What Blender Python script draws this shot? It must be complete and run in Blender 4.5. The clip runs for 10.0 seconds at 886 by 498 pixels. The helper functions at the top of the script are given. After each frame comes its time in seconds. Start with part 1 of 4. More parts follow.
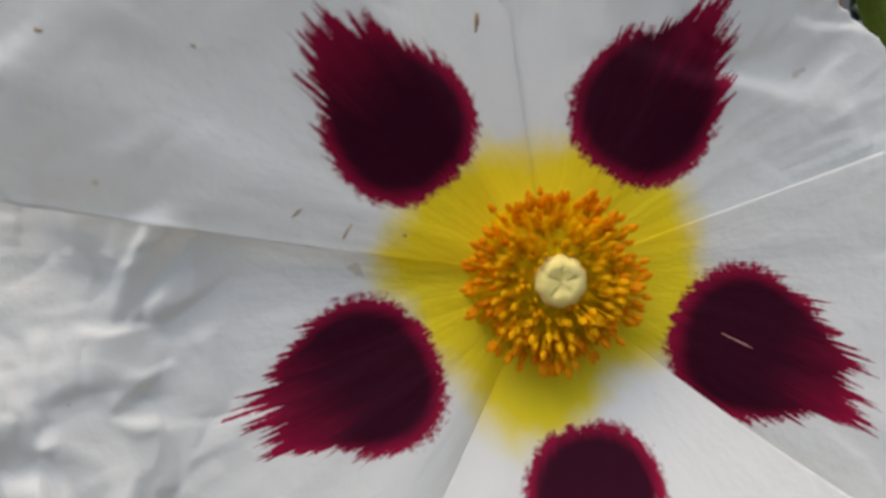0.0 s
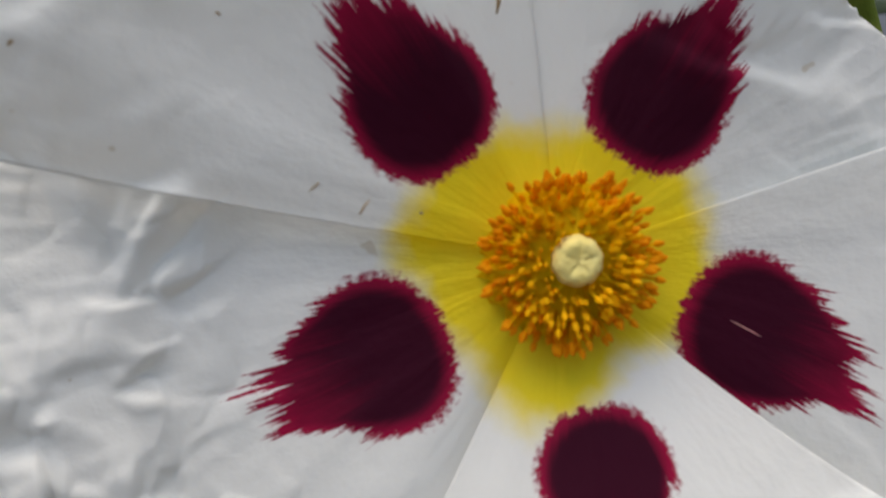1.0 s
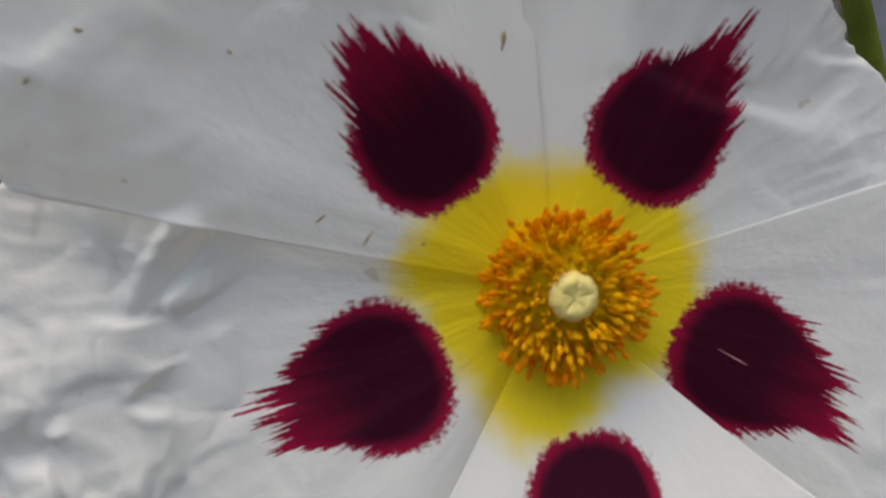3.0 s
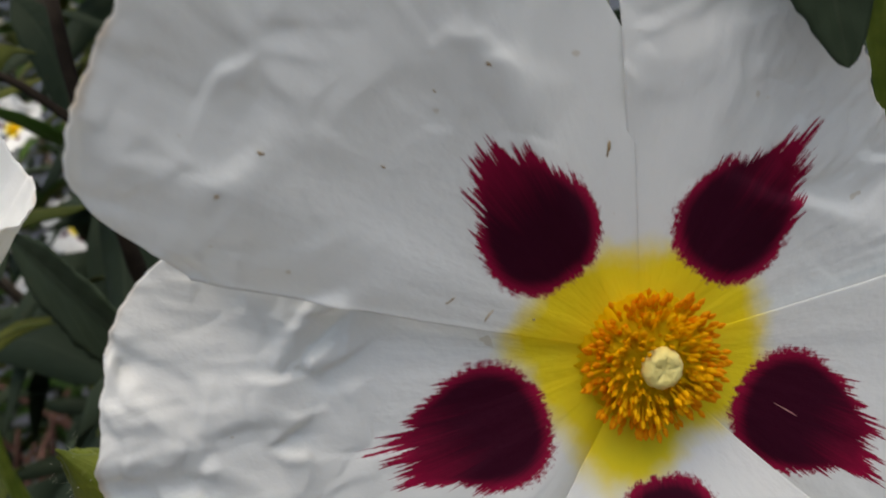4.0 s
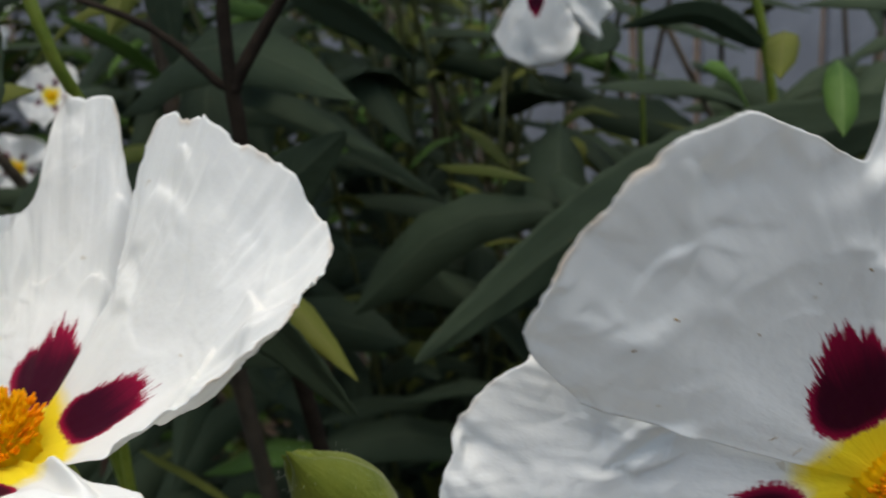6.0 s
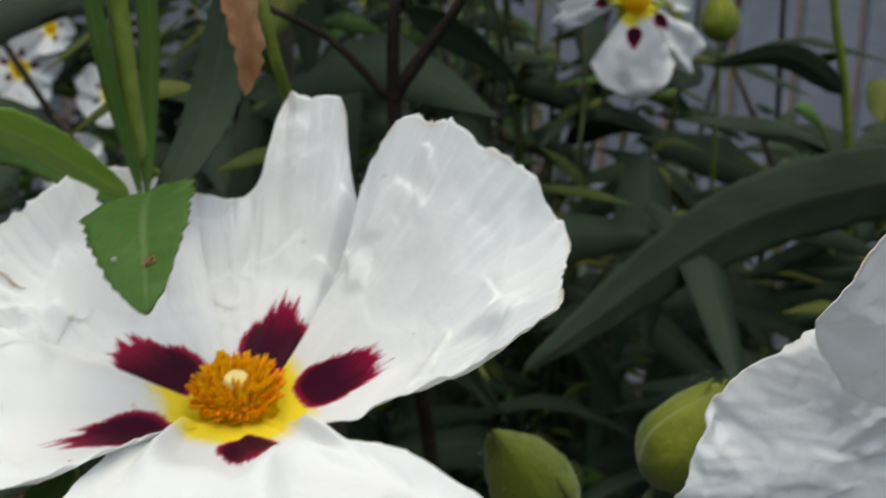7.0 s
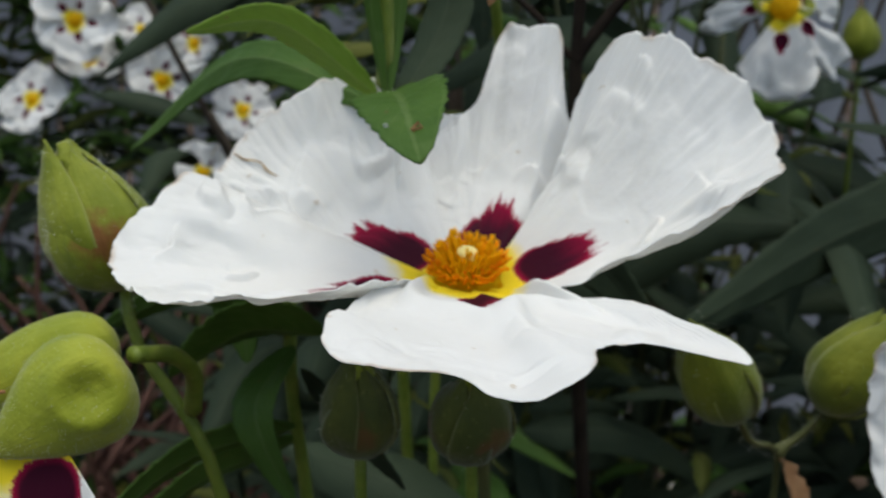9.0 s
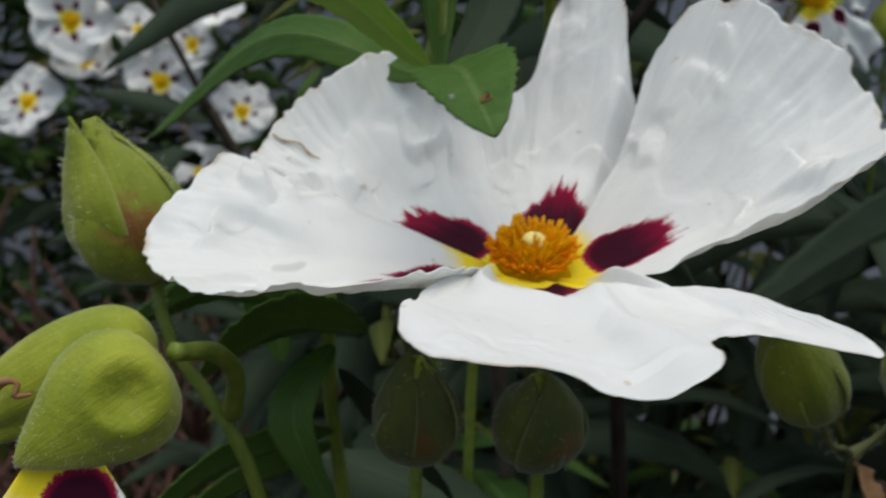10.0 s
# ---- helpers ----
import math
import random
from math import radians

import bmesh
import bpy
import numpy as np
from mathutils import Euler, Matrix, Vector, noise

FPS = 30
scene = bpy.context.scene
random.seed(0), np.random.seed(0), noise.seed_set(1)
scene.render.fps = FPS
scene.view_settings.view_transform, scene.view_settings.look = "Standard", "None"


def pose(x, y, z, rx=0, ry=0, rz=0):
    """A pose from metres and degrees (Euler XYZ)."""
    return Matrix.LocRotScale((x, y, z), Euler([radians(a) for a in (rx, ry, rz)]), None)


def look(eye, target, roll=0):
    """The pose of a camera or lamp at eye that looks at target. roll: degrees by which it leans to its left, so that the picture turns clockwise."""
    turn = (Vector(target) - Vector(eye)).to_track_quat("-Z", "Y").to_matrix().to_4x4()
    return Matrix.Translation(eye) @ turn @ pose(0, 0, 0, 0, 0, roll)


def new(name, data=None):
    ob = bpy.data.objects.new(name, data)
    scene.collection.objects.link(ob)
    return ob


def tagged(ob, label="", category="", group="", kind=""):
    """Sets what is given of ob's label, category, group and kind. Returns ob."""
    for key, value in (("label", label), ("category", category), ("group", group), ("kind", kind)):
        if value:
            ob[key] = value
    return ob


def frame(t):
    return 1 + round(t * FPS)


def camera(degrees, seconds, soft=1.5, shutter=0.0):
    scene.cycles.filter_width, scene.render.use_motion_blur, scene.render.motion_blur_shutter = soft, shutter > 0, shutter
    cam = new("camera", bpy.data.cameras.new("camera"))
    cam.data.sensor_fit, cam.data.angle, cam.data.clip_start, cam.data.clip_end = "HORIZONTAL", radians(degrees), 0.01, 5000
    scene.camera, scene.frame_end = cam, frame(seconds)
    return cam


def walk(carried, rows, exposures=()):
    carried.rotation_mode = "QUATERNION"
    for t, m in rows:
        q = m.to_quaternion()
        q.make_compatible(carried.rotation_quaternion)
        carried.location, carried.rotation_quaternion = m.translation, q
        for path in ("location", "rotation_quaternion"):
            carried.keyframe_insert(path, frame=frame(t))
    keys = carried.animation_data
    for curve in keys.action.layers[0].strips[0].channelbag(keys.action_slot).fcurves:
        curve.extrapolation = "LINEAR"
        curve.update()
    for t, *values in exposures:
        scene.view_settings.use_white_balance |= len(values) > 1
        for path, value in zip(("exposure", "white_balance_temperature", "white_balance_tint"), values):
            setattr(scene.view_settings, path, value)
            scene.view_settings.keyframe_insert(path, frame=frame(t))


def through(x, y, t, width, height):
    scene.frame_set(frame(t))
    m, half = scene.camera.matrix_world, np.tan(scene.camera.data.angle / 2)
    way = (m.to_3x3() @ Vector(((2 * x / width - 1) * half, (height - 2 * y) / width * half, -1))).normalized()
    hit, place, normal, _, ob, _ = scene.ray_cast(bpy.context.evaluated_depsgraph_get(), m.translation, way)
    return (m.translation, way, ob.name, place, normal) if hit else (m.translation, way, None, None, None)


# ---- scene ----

DEGREES = 44.91
EXPOSURES = ((0, 0.46, 7250, 9), (3.5, 0.27, 7300, 8.5), (4.5, 0.26, 7250, 7.5), (5.2, 0.25, 7100, 6.5), (6.5, 0.20, 6850, 4.5), (8, 0.08, 6740, 3.7), (9, 0.05, 6680, 3.5), (10, -0.05, 6680, 3.5))
PATH = (
    (0, -0.00822, -0.06400, 0.91249, 1.76, -7.78, -18.25),
    (0.5, -0.01262, -0.06240, 0.91193, -0.53, -8.35, -14.96),
    (1, -0.01311, -0.06426, 0.91011, -1.28, -6.60, -16.47),
    (1.5, -0.01589, -0.06112, 0.91087, -2.69, -8.81, -15.32),
    (2, -0.01145, -0.06048, 0.91509, -1.08, -9.15, -15.85),
    (2.2, -0.01201, -0.06107, 0.91485, -1.14, -9.53, -15.12),
    (3.3, -0.01192, -0.06704, 0.91941, -0.48, -11.12, -15.38),
    (3.5, -0.01504, -0.06804, 0.92282, -1.39, -12.45, -15.09),
    (4, -0.01980, -0.07341, 0.93338, -1.60, -15.57, -14.23),
    (4.5, -0.02482, -0.07759, 0.94261, -2.82, -18.19, -12.92),
    (5, -0.03227, -0.07832, 0.95021, -2.89, -18.98, -12.45),
    (5.2, -0.03471, -0.07891, 0.95233, -2.66, -19.19, -12.66),
    (6.3, -0.06084, -0.07570, 0.96484, -6.70, -22.36, -0.96),
    (6.5, -0.06698, -0.07902, 0.96714, -7.68, -22.79, 0.80),
    (7, -0.07977, -0.08703, 0.96342, -4.33, -20.01, -1.50),
    (7.5, -0.08511, -0.09648, 0.96069, -4.49, -20.35, 1.16),
    (8, -0.09478, -0.10968, 0.96503, -2.99, -19.49, 1.37),
    (8.5, -0.09326, -0.11773, 0.96036, -2.25, -18.65, 1.45),
    (9, -0.09854, -0.11004, 0.94843, 0.88, -17.39, -0.03),
    (9.5, -0.10121, -0.10226, 0.94744, 0.46, -17.79, -1.42),
    (10, -0.10823, -0.09764, 0.94198, 0.45, -17.12, -0.21),
)
cam = camera(DEGREES, 10.0, soft=1.5, shutter=0.5)
cam.data.dof.use_dof = True
cam.data.dof.focus_distance = 0.096
cam.data.dof.aperture_fstop = 60.0


def aim(x, y, z, yaw, pitch, roll):
    """Eye in metres; yaw to the left of +y, pitch up and roll in degrees."""
    a, b = radians(yaw), radians(pitch)
    way = Vector((-math.sin(a) * math.cos(b), math.cos(a) * math.cos(b), math.sin(b)))
    eye = Vector((x, y, z))
    return look(eye, eye + way, roll)


walk(cam, [(row[0], aim(*row[1:])) for row in PATH], exposures=EXPOSURES)

# ---- daylight: a bright, hazy sky with a veiled sun ----
world = bpy.data.worlds.new("sky")
scene.world = world
world.use_nodes = True
wt = world.node_tree
sky = wt.nodes.new("ShaderNodeTexSky")
sky.sky_type = "NISHITA"
sky.sun_disc = False
sky.sun_elevation = radians(83.5)
sky.sun_rotation = radians(170)
sky.dust_density = 3.0
wt.links.new(sky.outputs[0], wt.nodes["Background"].inputs[0])
wt.nodes["Background"].inputs[1].default_value = 0.15
sun = new("sun", bpy.data.lights.new("sun", "SUN"))
sun.data.energy = 1.8
sun.data.angle = radians(70)
sun.data.color = (1.0, 0.96, 0.90)
sun.matrix_world = look((0.02, -0.11, 0.993), (0, 0, 0))


# ---- small tools ----
def smooth(a, b, x):
    t = np.clip((np.asarray(x, float) - a) / (b - a), 0, 1)
    return t * t * (3 - 2 * t)


def spline(values, w):
    """A smooth curve through evenly spaced values, at w in 0..1."""
    v = np.asarray(values, float)
    x = np.clip(np.asarray(w, float), 0, 1) * (len(v) - 1)
    i = np.minimum(x.astype(int), len(v) - 2)
    f = x - i
    g = lambda k: v[np.clip(k, 0, len(v) - 1)]
    a, b, c, d = g(i - 1), g(i), g(i + 1), g(i + 2)
    return b + 0.5 * f * (c - a + f * (2 * a - 5 * b + 4 * c - d + f * (3 * (b - c) + d - a)))


def lattice(seed):
    ang = np.random.RandomState(seed).rand(64, 64) * 6.28318
    return np.cos(ang), np.sin(ang)


def bumps(x, y, seed=0):
    """Gradient noise over the plane, about -0.7 to 0.7."""
    gx, gy = lattice(seed)
    x, y = np.asarray(x, float), np.asarray(y, float)
    x, y = np.broadcast_arrays(x, y)
    i, j = np.floor(x).astype(int), np.floor(y).astype(int)
    fx, fy = x - i, y - j
    ux, uy = fx ** 3 * (fx * (6 * fx - 15) + 10), fy ** 3 * (fy * (6 * fy - 15) + 10)

    def dot(a, b):
        return gx[(i + a) % 64, (j + b) % 64] * (fx - a) + gy[(i + a) % 64, (j + b) % 64] * (fy - b)

    return (dot(0, 0) * (1 - ux) + dot(1, 0) * ux) * (1 - uy) + (dot(0, 1) * (1 - ux) + dot(1, 1) * ux) * uy


def facets(x, y, seed, size, slope, sharp=0.07):
    """Crumpled paper, in mm: a tilted plane in each cell of a scattered net, the planes meeting in creases."""
    r = np.random.RandomState(seed).rand(4, 64, 64)
    x, y = x / size + 20, y / size + 20
    i, j = np.floor(x).astype(int), np.floor(y).astype(int)
    away, plane = [], []
    for a in (-1, 0, 1):
        for b in (-1, 0, 1):
            p, q = (i + a) % 64, (j + b) % 64
            dx, dy = x - (i + a + r[0][p, q]), y - (j + b + r[1][p, q])
            away.append(np.sqrt(dx * dx + dy * dy))
            plane.append((r[2][p, q] - 0.5) * dx + (r[3][p, q] - 0.5) * dy)
    away, plane = np.array(away), np.array(plane)
    w = np.exp(-(away - away.min(0)) / sharp)
    return 2 * slope * size * (w * plane).sum(0) / w.sum(0)


def creases(x, y, seed, fine=1.0):
    """Crumpled crepe, in mm, for places in mm: facets at three scales with bent borders, the small ones in patches."""
    wx, wy = x + 3.0 * bumps(x / 7, y / 7, seed + 5), y + 3.0 * bumps(x / 7 + 9, y / 7, seed + 6)
    part = smooth(-0.15, 0.3, bumps(x / 9 + 4, y / 9, seed + 7))
    return facets(wx, wy, seed, 12.0, 0.27, 0.05) + fine * (0.5 + 0.8 * part) * facets(wx, wy, seed + 1, 5.2, 0.34, 0.05) + fine * (0.3 + part) * facets(wx, wy, seed + 2, 2.4, 0.30, 0.07)


def flaps(x, y, seed, size=14.0, levels=2.4):
    """Overlapping folds of a creased petal: smooth slopes that end in curved, sharp steps, 0 to 1."""
    f = levels * bumps(x / size + 7, y / size + 3, seed) + 0.6 * bumps(x / 5, y / 5, seed + 1) + 10
    t = f - np.floor(f)
    some = smooth(-0.05, 0.3, bumps(x / 9 + 2, y / 9 + 8, seed + 2))
    return some * np.where(t < 0.88, (t / 0.88) ** 1.6, (1 - t) / 0.12)


def build(name, verts, faces, mats, parent=None, label="", uvs=None, slots=None, soft=True):
    """Links one mesh object. uvs: layers of one (u, v) a vertex; slots: a material slot a face."""
    me = bpy.data.meshes.new(name)
    me.from_pydata([tuple(v) for v in verts], [], [tuple(int(i) for i in f) for f in faces])
    for m in mats if isinstance(mats, (list, tuple)) else [mats]:
        me.materials.append(m)
    loops = np.empty(len(me.loops), int)
    me.loops.foreach_get("vertex_index", loops)
    for layer, uv in (uvs or {}).items():
        data = me.uv_layers.new(name=layer)
        data.data.foreach_set("uv", np.asarray(uv, float)[loops].ravel())
    if slots is not None:
        me.polygons.foreach_set("material_index", np.asarray(slots, int))
    if soft:
        me.polygons.foreach_set("use_smooth", np.ones(len(me.polygons), bool))
    me.update()
    ob = new(name, me)
    if parent is not None:
        ob.parent = parent
    if label:
        tagged(ob, label)
    return ob


def grid_faces(n, m, start=0, wrap=False):
    """Quads of an n x m grid of vertices; wrap joins the last column to the first."""
    i, j = np.meshgrid(np.arange(n - 1), np.arange(m if wrap else m - 1), indexing="ij")
    k = (j + 1) % m
    return (start + np.stack([i * m + j, i * m + k, (i + 1) * m + k, (i + 1) * m + j], -1)).reshape(-1, 4)


def thing(name, label, category, place=None, group="", kind=""):
    ob = new(name)
    ob.empty_display_size = 0.01
    if place is not None:
        ob.matrix_basis = place
    return tagged(ob, label, category, group, kind)


def curve_points(points, n):
    """A smooth line through uneven points that does not overshoot where they lie far apart."""
    p = np.asarray(points, float)
    h = np.sqrt(np.linalg.norm(np.diff(p, axis=0), axis=1)) + 1e-9
    t = np.concatenate([[0], np.cumsum(h)])
    d = np.diff(p, axis=0) / h[:, None]
    m = np.empty_like(p)
    m[0], m[-1] = d[0], d[-1]
    if len(p) > 2:
        m[1:-1] = (d[1:] * h[:-1, None] + d[:-1] * h[1:, None]) / (h[1:] + h[:-1])[:, None]
    x = np.linspace(0, t[-1], n)
    k = np.clip(np.searchsorted(t, x, side="right") - 1, 0, len(h) - 1)
    f = ((x - t[k]) / h[k])[:, None]
    a, b = p[k], p[k + 1]
    return a * (2 * f ** 3 - 3 * f ** 2 + 1) + b * (3 * f ** 2 - 2 * f ** 3) + h[k][:, None] * (m[k] * (f ** 3 - 2 * f ** 2 + f) + m[k + 1] * (f ** 3 - f ** 2))


def tube_geo(points, radii, sides=8, n=24, wobble=0.0, seed=0):
    """A tapered tube along a smooth line, closed at both ends."""
    p = curve_points(points, n)
    r = spline(radii, np.linspace(0, 1, n)) if len(radii) > 1 else np.full(n, radii[0])
    t = np.gradient(p, axis=0)
    t /= np.linalg.norm(t, axis=1, keepdims=True) + 1e-12
    a = np.array([0.31, 0.95, 0.12])
    out = []
    for k in range(n):
        a = a - t[k] * (a @ t[k])
        a /= np.linalg.norm(a)
        b = np.cross(t[k], a)
        ang = np.linspace(0, 2 * np.pi, sides, endpoint=False)
        rr = r[k] * (1 + wobble * bumps(ang * 0.8 + 3, k * 0.35, seed))
        out.append(p[k] + (np.cos(ang) * rr)[:, None] * a + (np.sin(ang) * rr)[:, None] * b)
    v = np.concatenate(out)
    faces = [tuple(q) for q in grid_faces(n, sides, 0, True)]
    faces += [tuple(range(sides))[::-1], tuple(range((n - 1) * sides, n * sides))]
    return v, faces


def leaf_geo(p0, p1, p2, width, side, fold=0.18, n=22, m=8, wave=0.06, seed=0, thick=0.00028, teeth=0.0):
    """A lance-shaped leaf along p0, p1, p2, its blade towards side; closed, with a grooved midrib."""
    line = curve_points([p0, p1, p2], n)
    t = np.gradient(line, axis=0)
    t /= np.linalg.norm(t, axis=1, keepdims=True)
    s = np.asarray(side, float)[None] - t * (t @ np.asarray(side, float))[:, None]
    s /= np.linalg.norm(s, axis=1, keepdims=True)
    up = np.cross(t, s)
    a = np.linspace(0, 1, n)
    shape = np.sin(np.pi * np.clip(a, 0, 1) ** 0.85) ** 0.72 * (1 - 0.25 * a) + 0.035
    shape[-1] = 0.01
    c = np.linspace(-1, 1, m + 1)
    half = width * 0.5 * shape[:, None] * c[None] * (1 + wave * bumps(a[:, None] * 11, np.sign(c)[None] * 3.3, seed + 1))
    half = half * (1 - teeth * np.abs(c[None]) ** 6 * np.abs(np.sin(a[:, None] * 52 + 3 * bumps(a[:, None] * 7, np.sign(c)[None], seed + 2))))
    lift = fold * np.abs(half) ** 1.0 - fold * 0.25 * width * (1 - np.abs(c[None])) ** 4 * shape[:, None] * 0.5
    lift = lift + wave * width * 0.5 * bumps(a[:, None] * 6, c[None] * 1.2 + 7, seed) * np.abs(c[None])
    lift = lift + 0.012 * width * np.abs(np.sin(a[:, None] * 34 + np.abs(c[None]) * -3)) * (np.abs(c[None]) > 0.05)
    top = line[:, None] + s[:, None] * half[..., None] + up[:, None] * lift[..., None]
    bottom = top - up[:, None] * thick
    v = np.concatenate([top.reshape(-1, 3), bottom.reshape(-1, 3)])
    k = n * (m + 1)
    f1 = grid_faces(n, m + 1)
    faces = [tuple(q) for q in f1] + [tuple(q[::-1]) for q in f1 + k]
    w = m + 1
    for i in range(n - 1):
        faces += [(i * w, (i + 1) * w, (i + 1) * w + k, i * w + k), (i * w + m + k, (i + 1) * w + m + k, (i + 1) * w + m, i * w + m)]
    uv = np.stack(np.broadcast_arrays(a[:, None], c[None] * 0.5 + 0.5), -1).reshape(-1, 2)
    return v, faces, np.concatenate([uv, uv])


# ---- materials ----
class Nodes:
    """Writes a node material line by line."""

    def __init__(self, name):
        self.mat = bpy.data.materials.new(name)
        self.mat.use_nodes = True
        self.tree = self.mat.node_tree
        self.tree.nodes.clear()

    def put(self, kind, *values, operation=None, clamp=False, easing=None, data_type=None, layer=None):
        node = self.tree.nodes.new(kind)
        if operation:
            node.operation, node.use_clamp = operation, clamp
        if easing:
            node.interpolation_type = easing
        if data_type:
            node.data_type = data_type
        if layer:
            node.uv_map = layer
        for slot, value in zip(node.inputs, values):
            self.plug(slot, value)
        return node

    def plug(self, slot, value):
        if value is None:
            return
        if isinstance(value, bpy.types.NodeSocket):
            self.tree.links.new(value, slot)
        else:
            slot.default_value = value

    def math(self, op, a, b=None, c=None, clamp=False):
        return self.put("ShaderNodeMath", a, b, c, operation=op, clamp=clamp).outputs[0]

    def noise(self, vector, scale, detail=3.0, rough=0.55):
        node = self.put("ShaderNodeTexNoise")
        self.plug(node.inputs["Vector"], vector)
        node.inputs["Scale"].default_value = scale
        node.inputs["Detail"].default_value = detail
        node.inputs["Roughness"].default_value = rough
        return node.outputs[0]

    def ramp(self, x, a, b, lo=0.0, hi=1.0):
        node = self.put("ShaderNodeMapRange", x, a, b, lo, hi, easing="SMOOTHSTEP")
        return node.outputs[0]

    def mix(self, fac, a, b):
        node = self.put("ShaderNodeMix", data_type="RGBA")
        self.plug(node.inputs[0], fac)
        self.plug(node.inputs[6], a)
        self.plug(node.inputs[7], b)
        return node.outputs[2]

    def uv(self, layer):
        return self.put("ShaderNodeUVMap", layer=layer).outputs[0]

    def split(self, v):
        return self.put("ShaderNodeSeparateXYZ", v).outputs

    def join(self, x, y, z=0.0):
        return self.put("ShaderNodeCombineXYZ", x, y, z).outputs[0]

    def bump(self, height, strength, distance):
        node = self.put("ShaderNodeBump")
        node.inputs["Strength"].default_value = strength
        node.inputs["Distance"].default_value = distance
        self.plug(node.inputs["Height"], height)
        return node.outputs[0]

    def finish(self, colour, roughness, normal=None, through=0.0, through_colour=None, specular=0.4, sheen=0.0):
        bsdf = self.put("ShaderNodeBsdfPrincipled")
        self.plug(bsdf.inputs["Base Color"], colour)
        self.plug(bsdf.inputs["Roughness"], roughness)
        self.plug(bsdf.inputs["Specular IOR Level"], specular)
        self.plug(bsdf.inputs["Sheen Weight"], sheen)
        self.plug(bsdf.inputs["Normal"], normal)
        shader = bsdf.outputs[0]
        if through:
            back = self.put("ShaderNodeBsdfTranslucent")
            self.plug(back.inputs["Color"], through_colour or colour)
            self.plug(back.inputs["Normal"], normal)
            blend = self.put("ShaderNodeMixShader", through)
            self.tree.links.new(shader, blend.inputs[1])
            self.tree.links.new(back.outputs[0], blend.inputs[2])
            shader = blend.outputs[0]
        out = self.put("ShaderNodeOutputMaterial")
        self.tree.links.new(shader, out.inputs[0])
        return self.mat


def petal_material():
    """White crepe with a yellow claw and a feathered maroon blotch; layer 'mark' is in cm along and across the blotch, 'polar' cm and radians."""
    n = Nodes("petal")
    u, v, _ = n.split(n.uv("mark"))
    r, phi, _ = n.split(n.uv("polar"))
    obj = n.put("ShaderNodeTexCoord").outputs["Object"]
    # feathering: fine and coarse streaks that run outwards
    slant = n.math("DIVIDE", v, n.math("MAXIMUM", u, 0.3))
    fine = n.noise(n.join(n.math("MULTIPLY", slant, 120.0), n.math("MULTIPLY", u, 1.6), n.math("MULTIPLY", phi, 3.0)), 1.0, 2.0, 0.6)
    coarse = n.noise(n.join(n.math("MULTIPLY", slant, 15.0), n.math("MULTIPLY", u, 0.9), n.math("MULTIPLY", phi, 2.0)), 1.0, 2.0, 0.5)
    streak = n.math("ADD", n.math("MULTIPLY", n.math("SUBTRACT", fine, 0.5), 1.1), n.math("MULTIPLY", n.math("SUBTRACT", coarse, 0.5), 1.3))
    amount = n.ramp(u, 1.25, 2.15, 0.13, 0.95)
    du = n.math("DIVIDE", n.math("SUBTRACT", u, 1.42), n.ramp(u, 1.3, 1.6, 0.52, 0.66))
    width = n.ramp(u, 1.2, 2.2, 0.47, 0.27)
    dv = n.math("DIVIDE", v, width)
    e = n.math("POWER", n.math("ADD", n.math("POWER", n.math("ABSOLUTE", du), 2.4), n.math("POWER", n.math("ABSOLUTE", dv), 2.4)), 0.417)
    e = n.math("SUBTRACT", e, n.math("MULTIPLY", streak, amount))
    mark = n.ramp(n.math("SUBTRACT", e, n.math("MULTIPLY", n.math("SUBTRACT", n.noise(obj, 2600.0, 2.0), 0.5), 0.22)), 1.05, 0.95)
    grain = n.math("ADD", n.math("MULTIPLY", n.math("SUBTRACT", fine, 0.5), 0.55), n.math("MULTIPLY", n.math("SUBTRACT", coarse, 0.5), 0.5))
    deep = n.ramp(n.math("ADD", e, n.math("MULTIPLY", grain, n.ramp(u, 1.2, 1.9, 0.5, 1.0))), 1.0, 0.74)
    deep = n.math("MULTIPLY", deep, n.ramp(n.math("ADD", u, n.math("MULTIPLY", grain, 0.8)), 2.25, 1.45, 0.25, 1.0))
    blot = n.mix(deep, (0.42, 0.010, 0.060, 1), (0.054, 0.005, 0.019, 1))
    # yellow claw
    soft = n.noise(obj, 260.0, 3.0)
    lobe = n.noise(n.join(n.math("MULTIPLY", phi, 0.9), 2.3, 0.0), 1.0, 1.0)
    claw = n.ramp(n.math("ADD", n.math("ADD", r, n.math("MULTIPLY", n.math("SUBTRACT", lobe, 0.5), 1.1)), n.math("MULTIPLY", n.math("SUBTRACT", soft, 0.5), 0.4)), 1.15, 0.80)
    # crepe: faint veins, stains and specks
    veins = n.noise(n.join(n.math("MULTIPLY", phi, 38.0), n.math("MULTIPLY", r, 0.8), 0.0), 1.0, 3.0, 0.6)
    wash = n.noise(obj, 55.0, 4.0)
    speck = n.ramp(n.noise(obj, 420.0, 2.0), 0.735, 0.76)
    white = n.mix(n.ramp(wash, 0.35, 0.7), (0.86, 0.86, 0.845, 1), (0.91, 0.915, 0.91, 1))
    white = n.mix(n.math("MULTIPLY", n.ramp(veins, 0.62, 0.72), 0.06), white, (0.62, 0.62, 0.58, 1))
    white = n.mix(n.math("MULTIPLY", speck, 0.45), white, (0.45, 0.33, 0.16, 1))
    s, w, _ = n.split(n.uv("edge"))
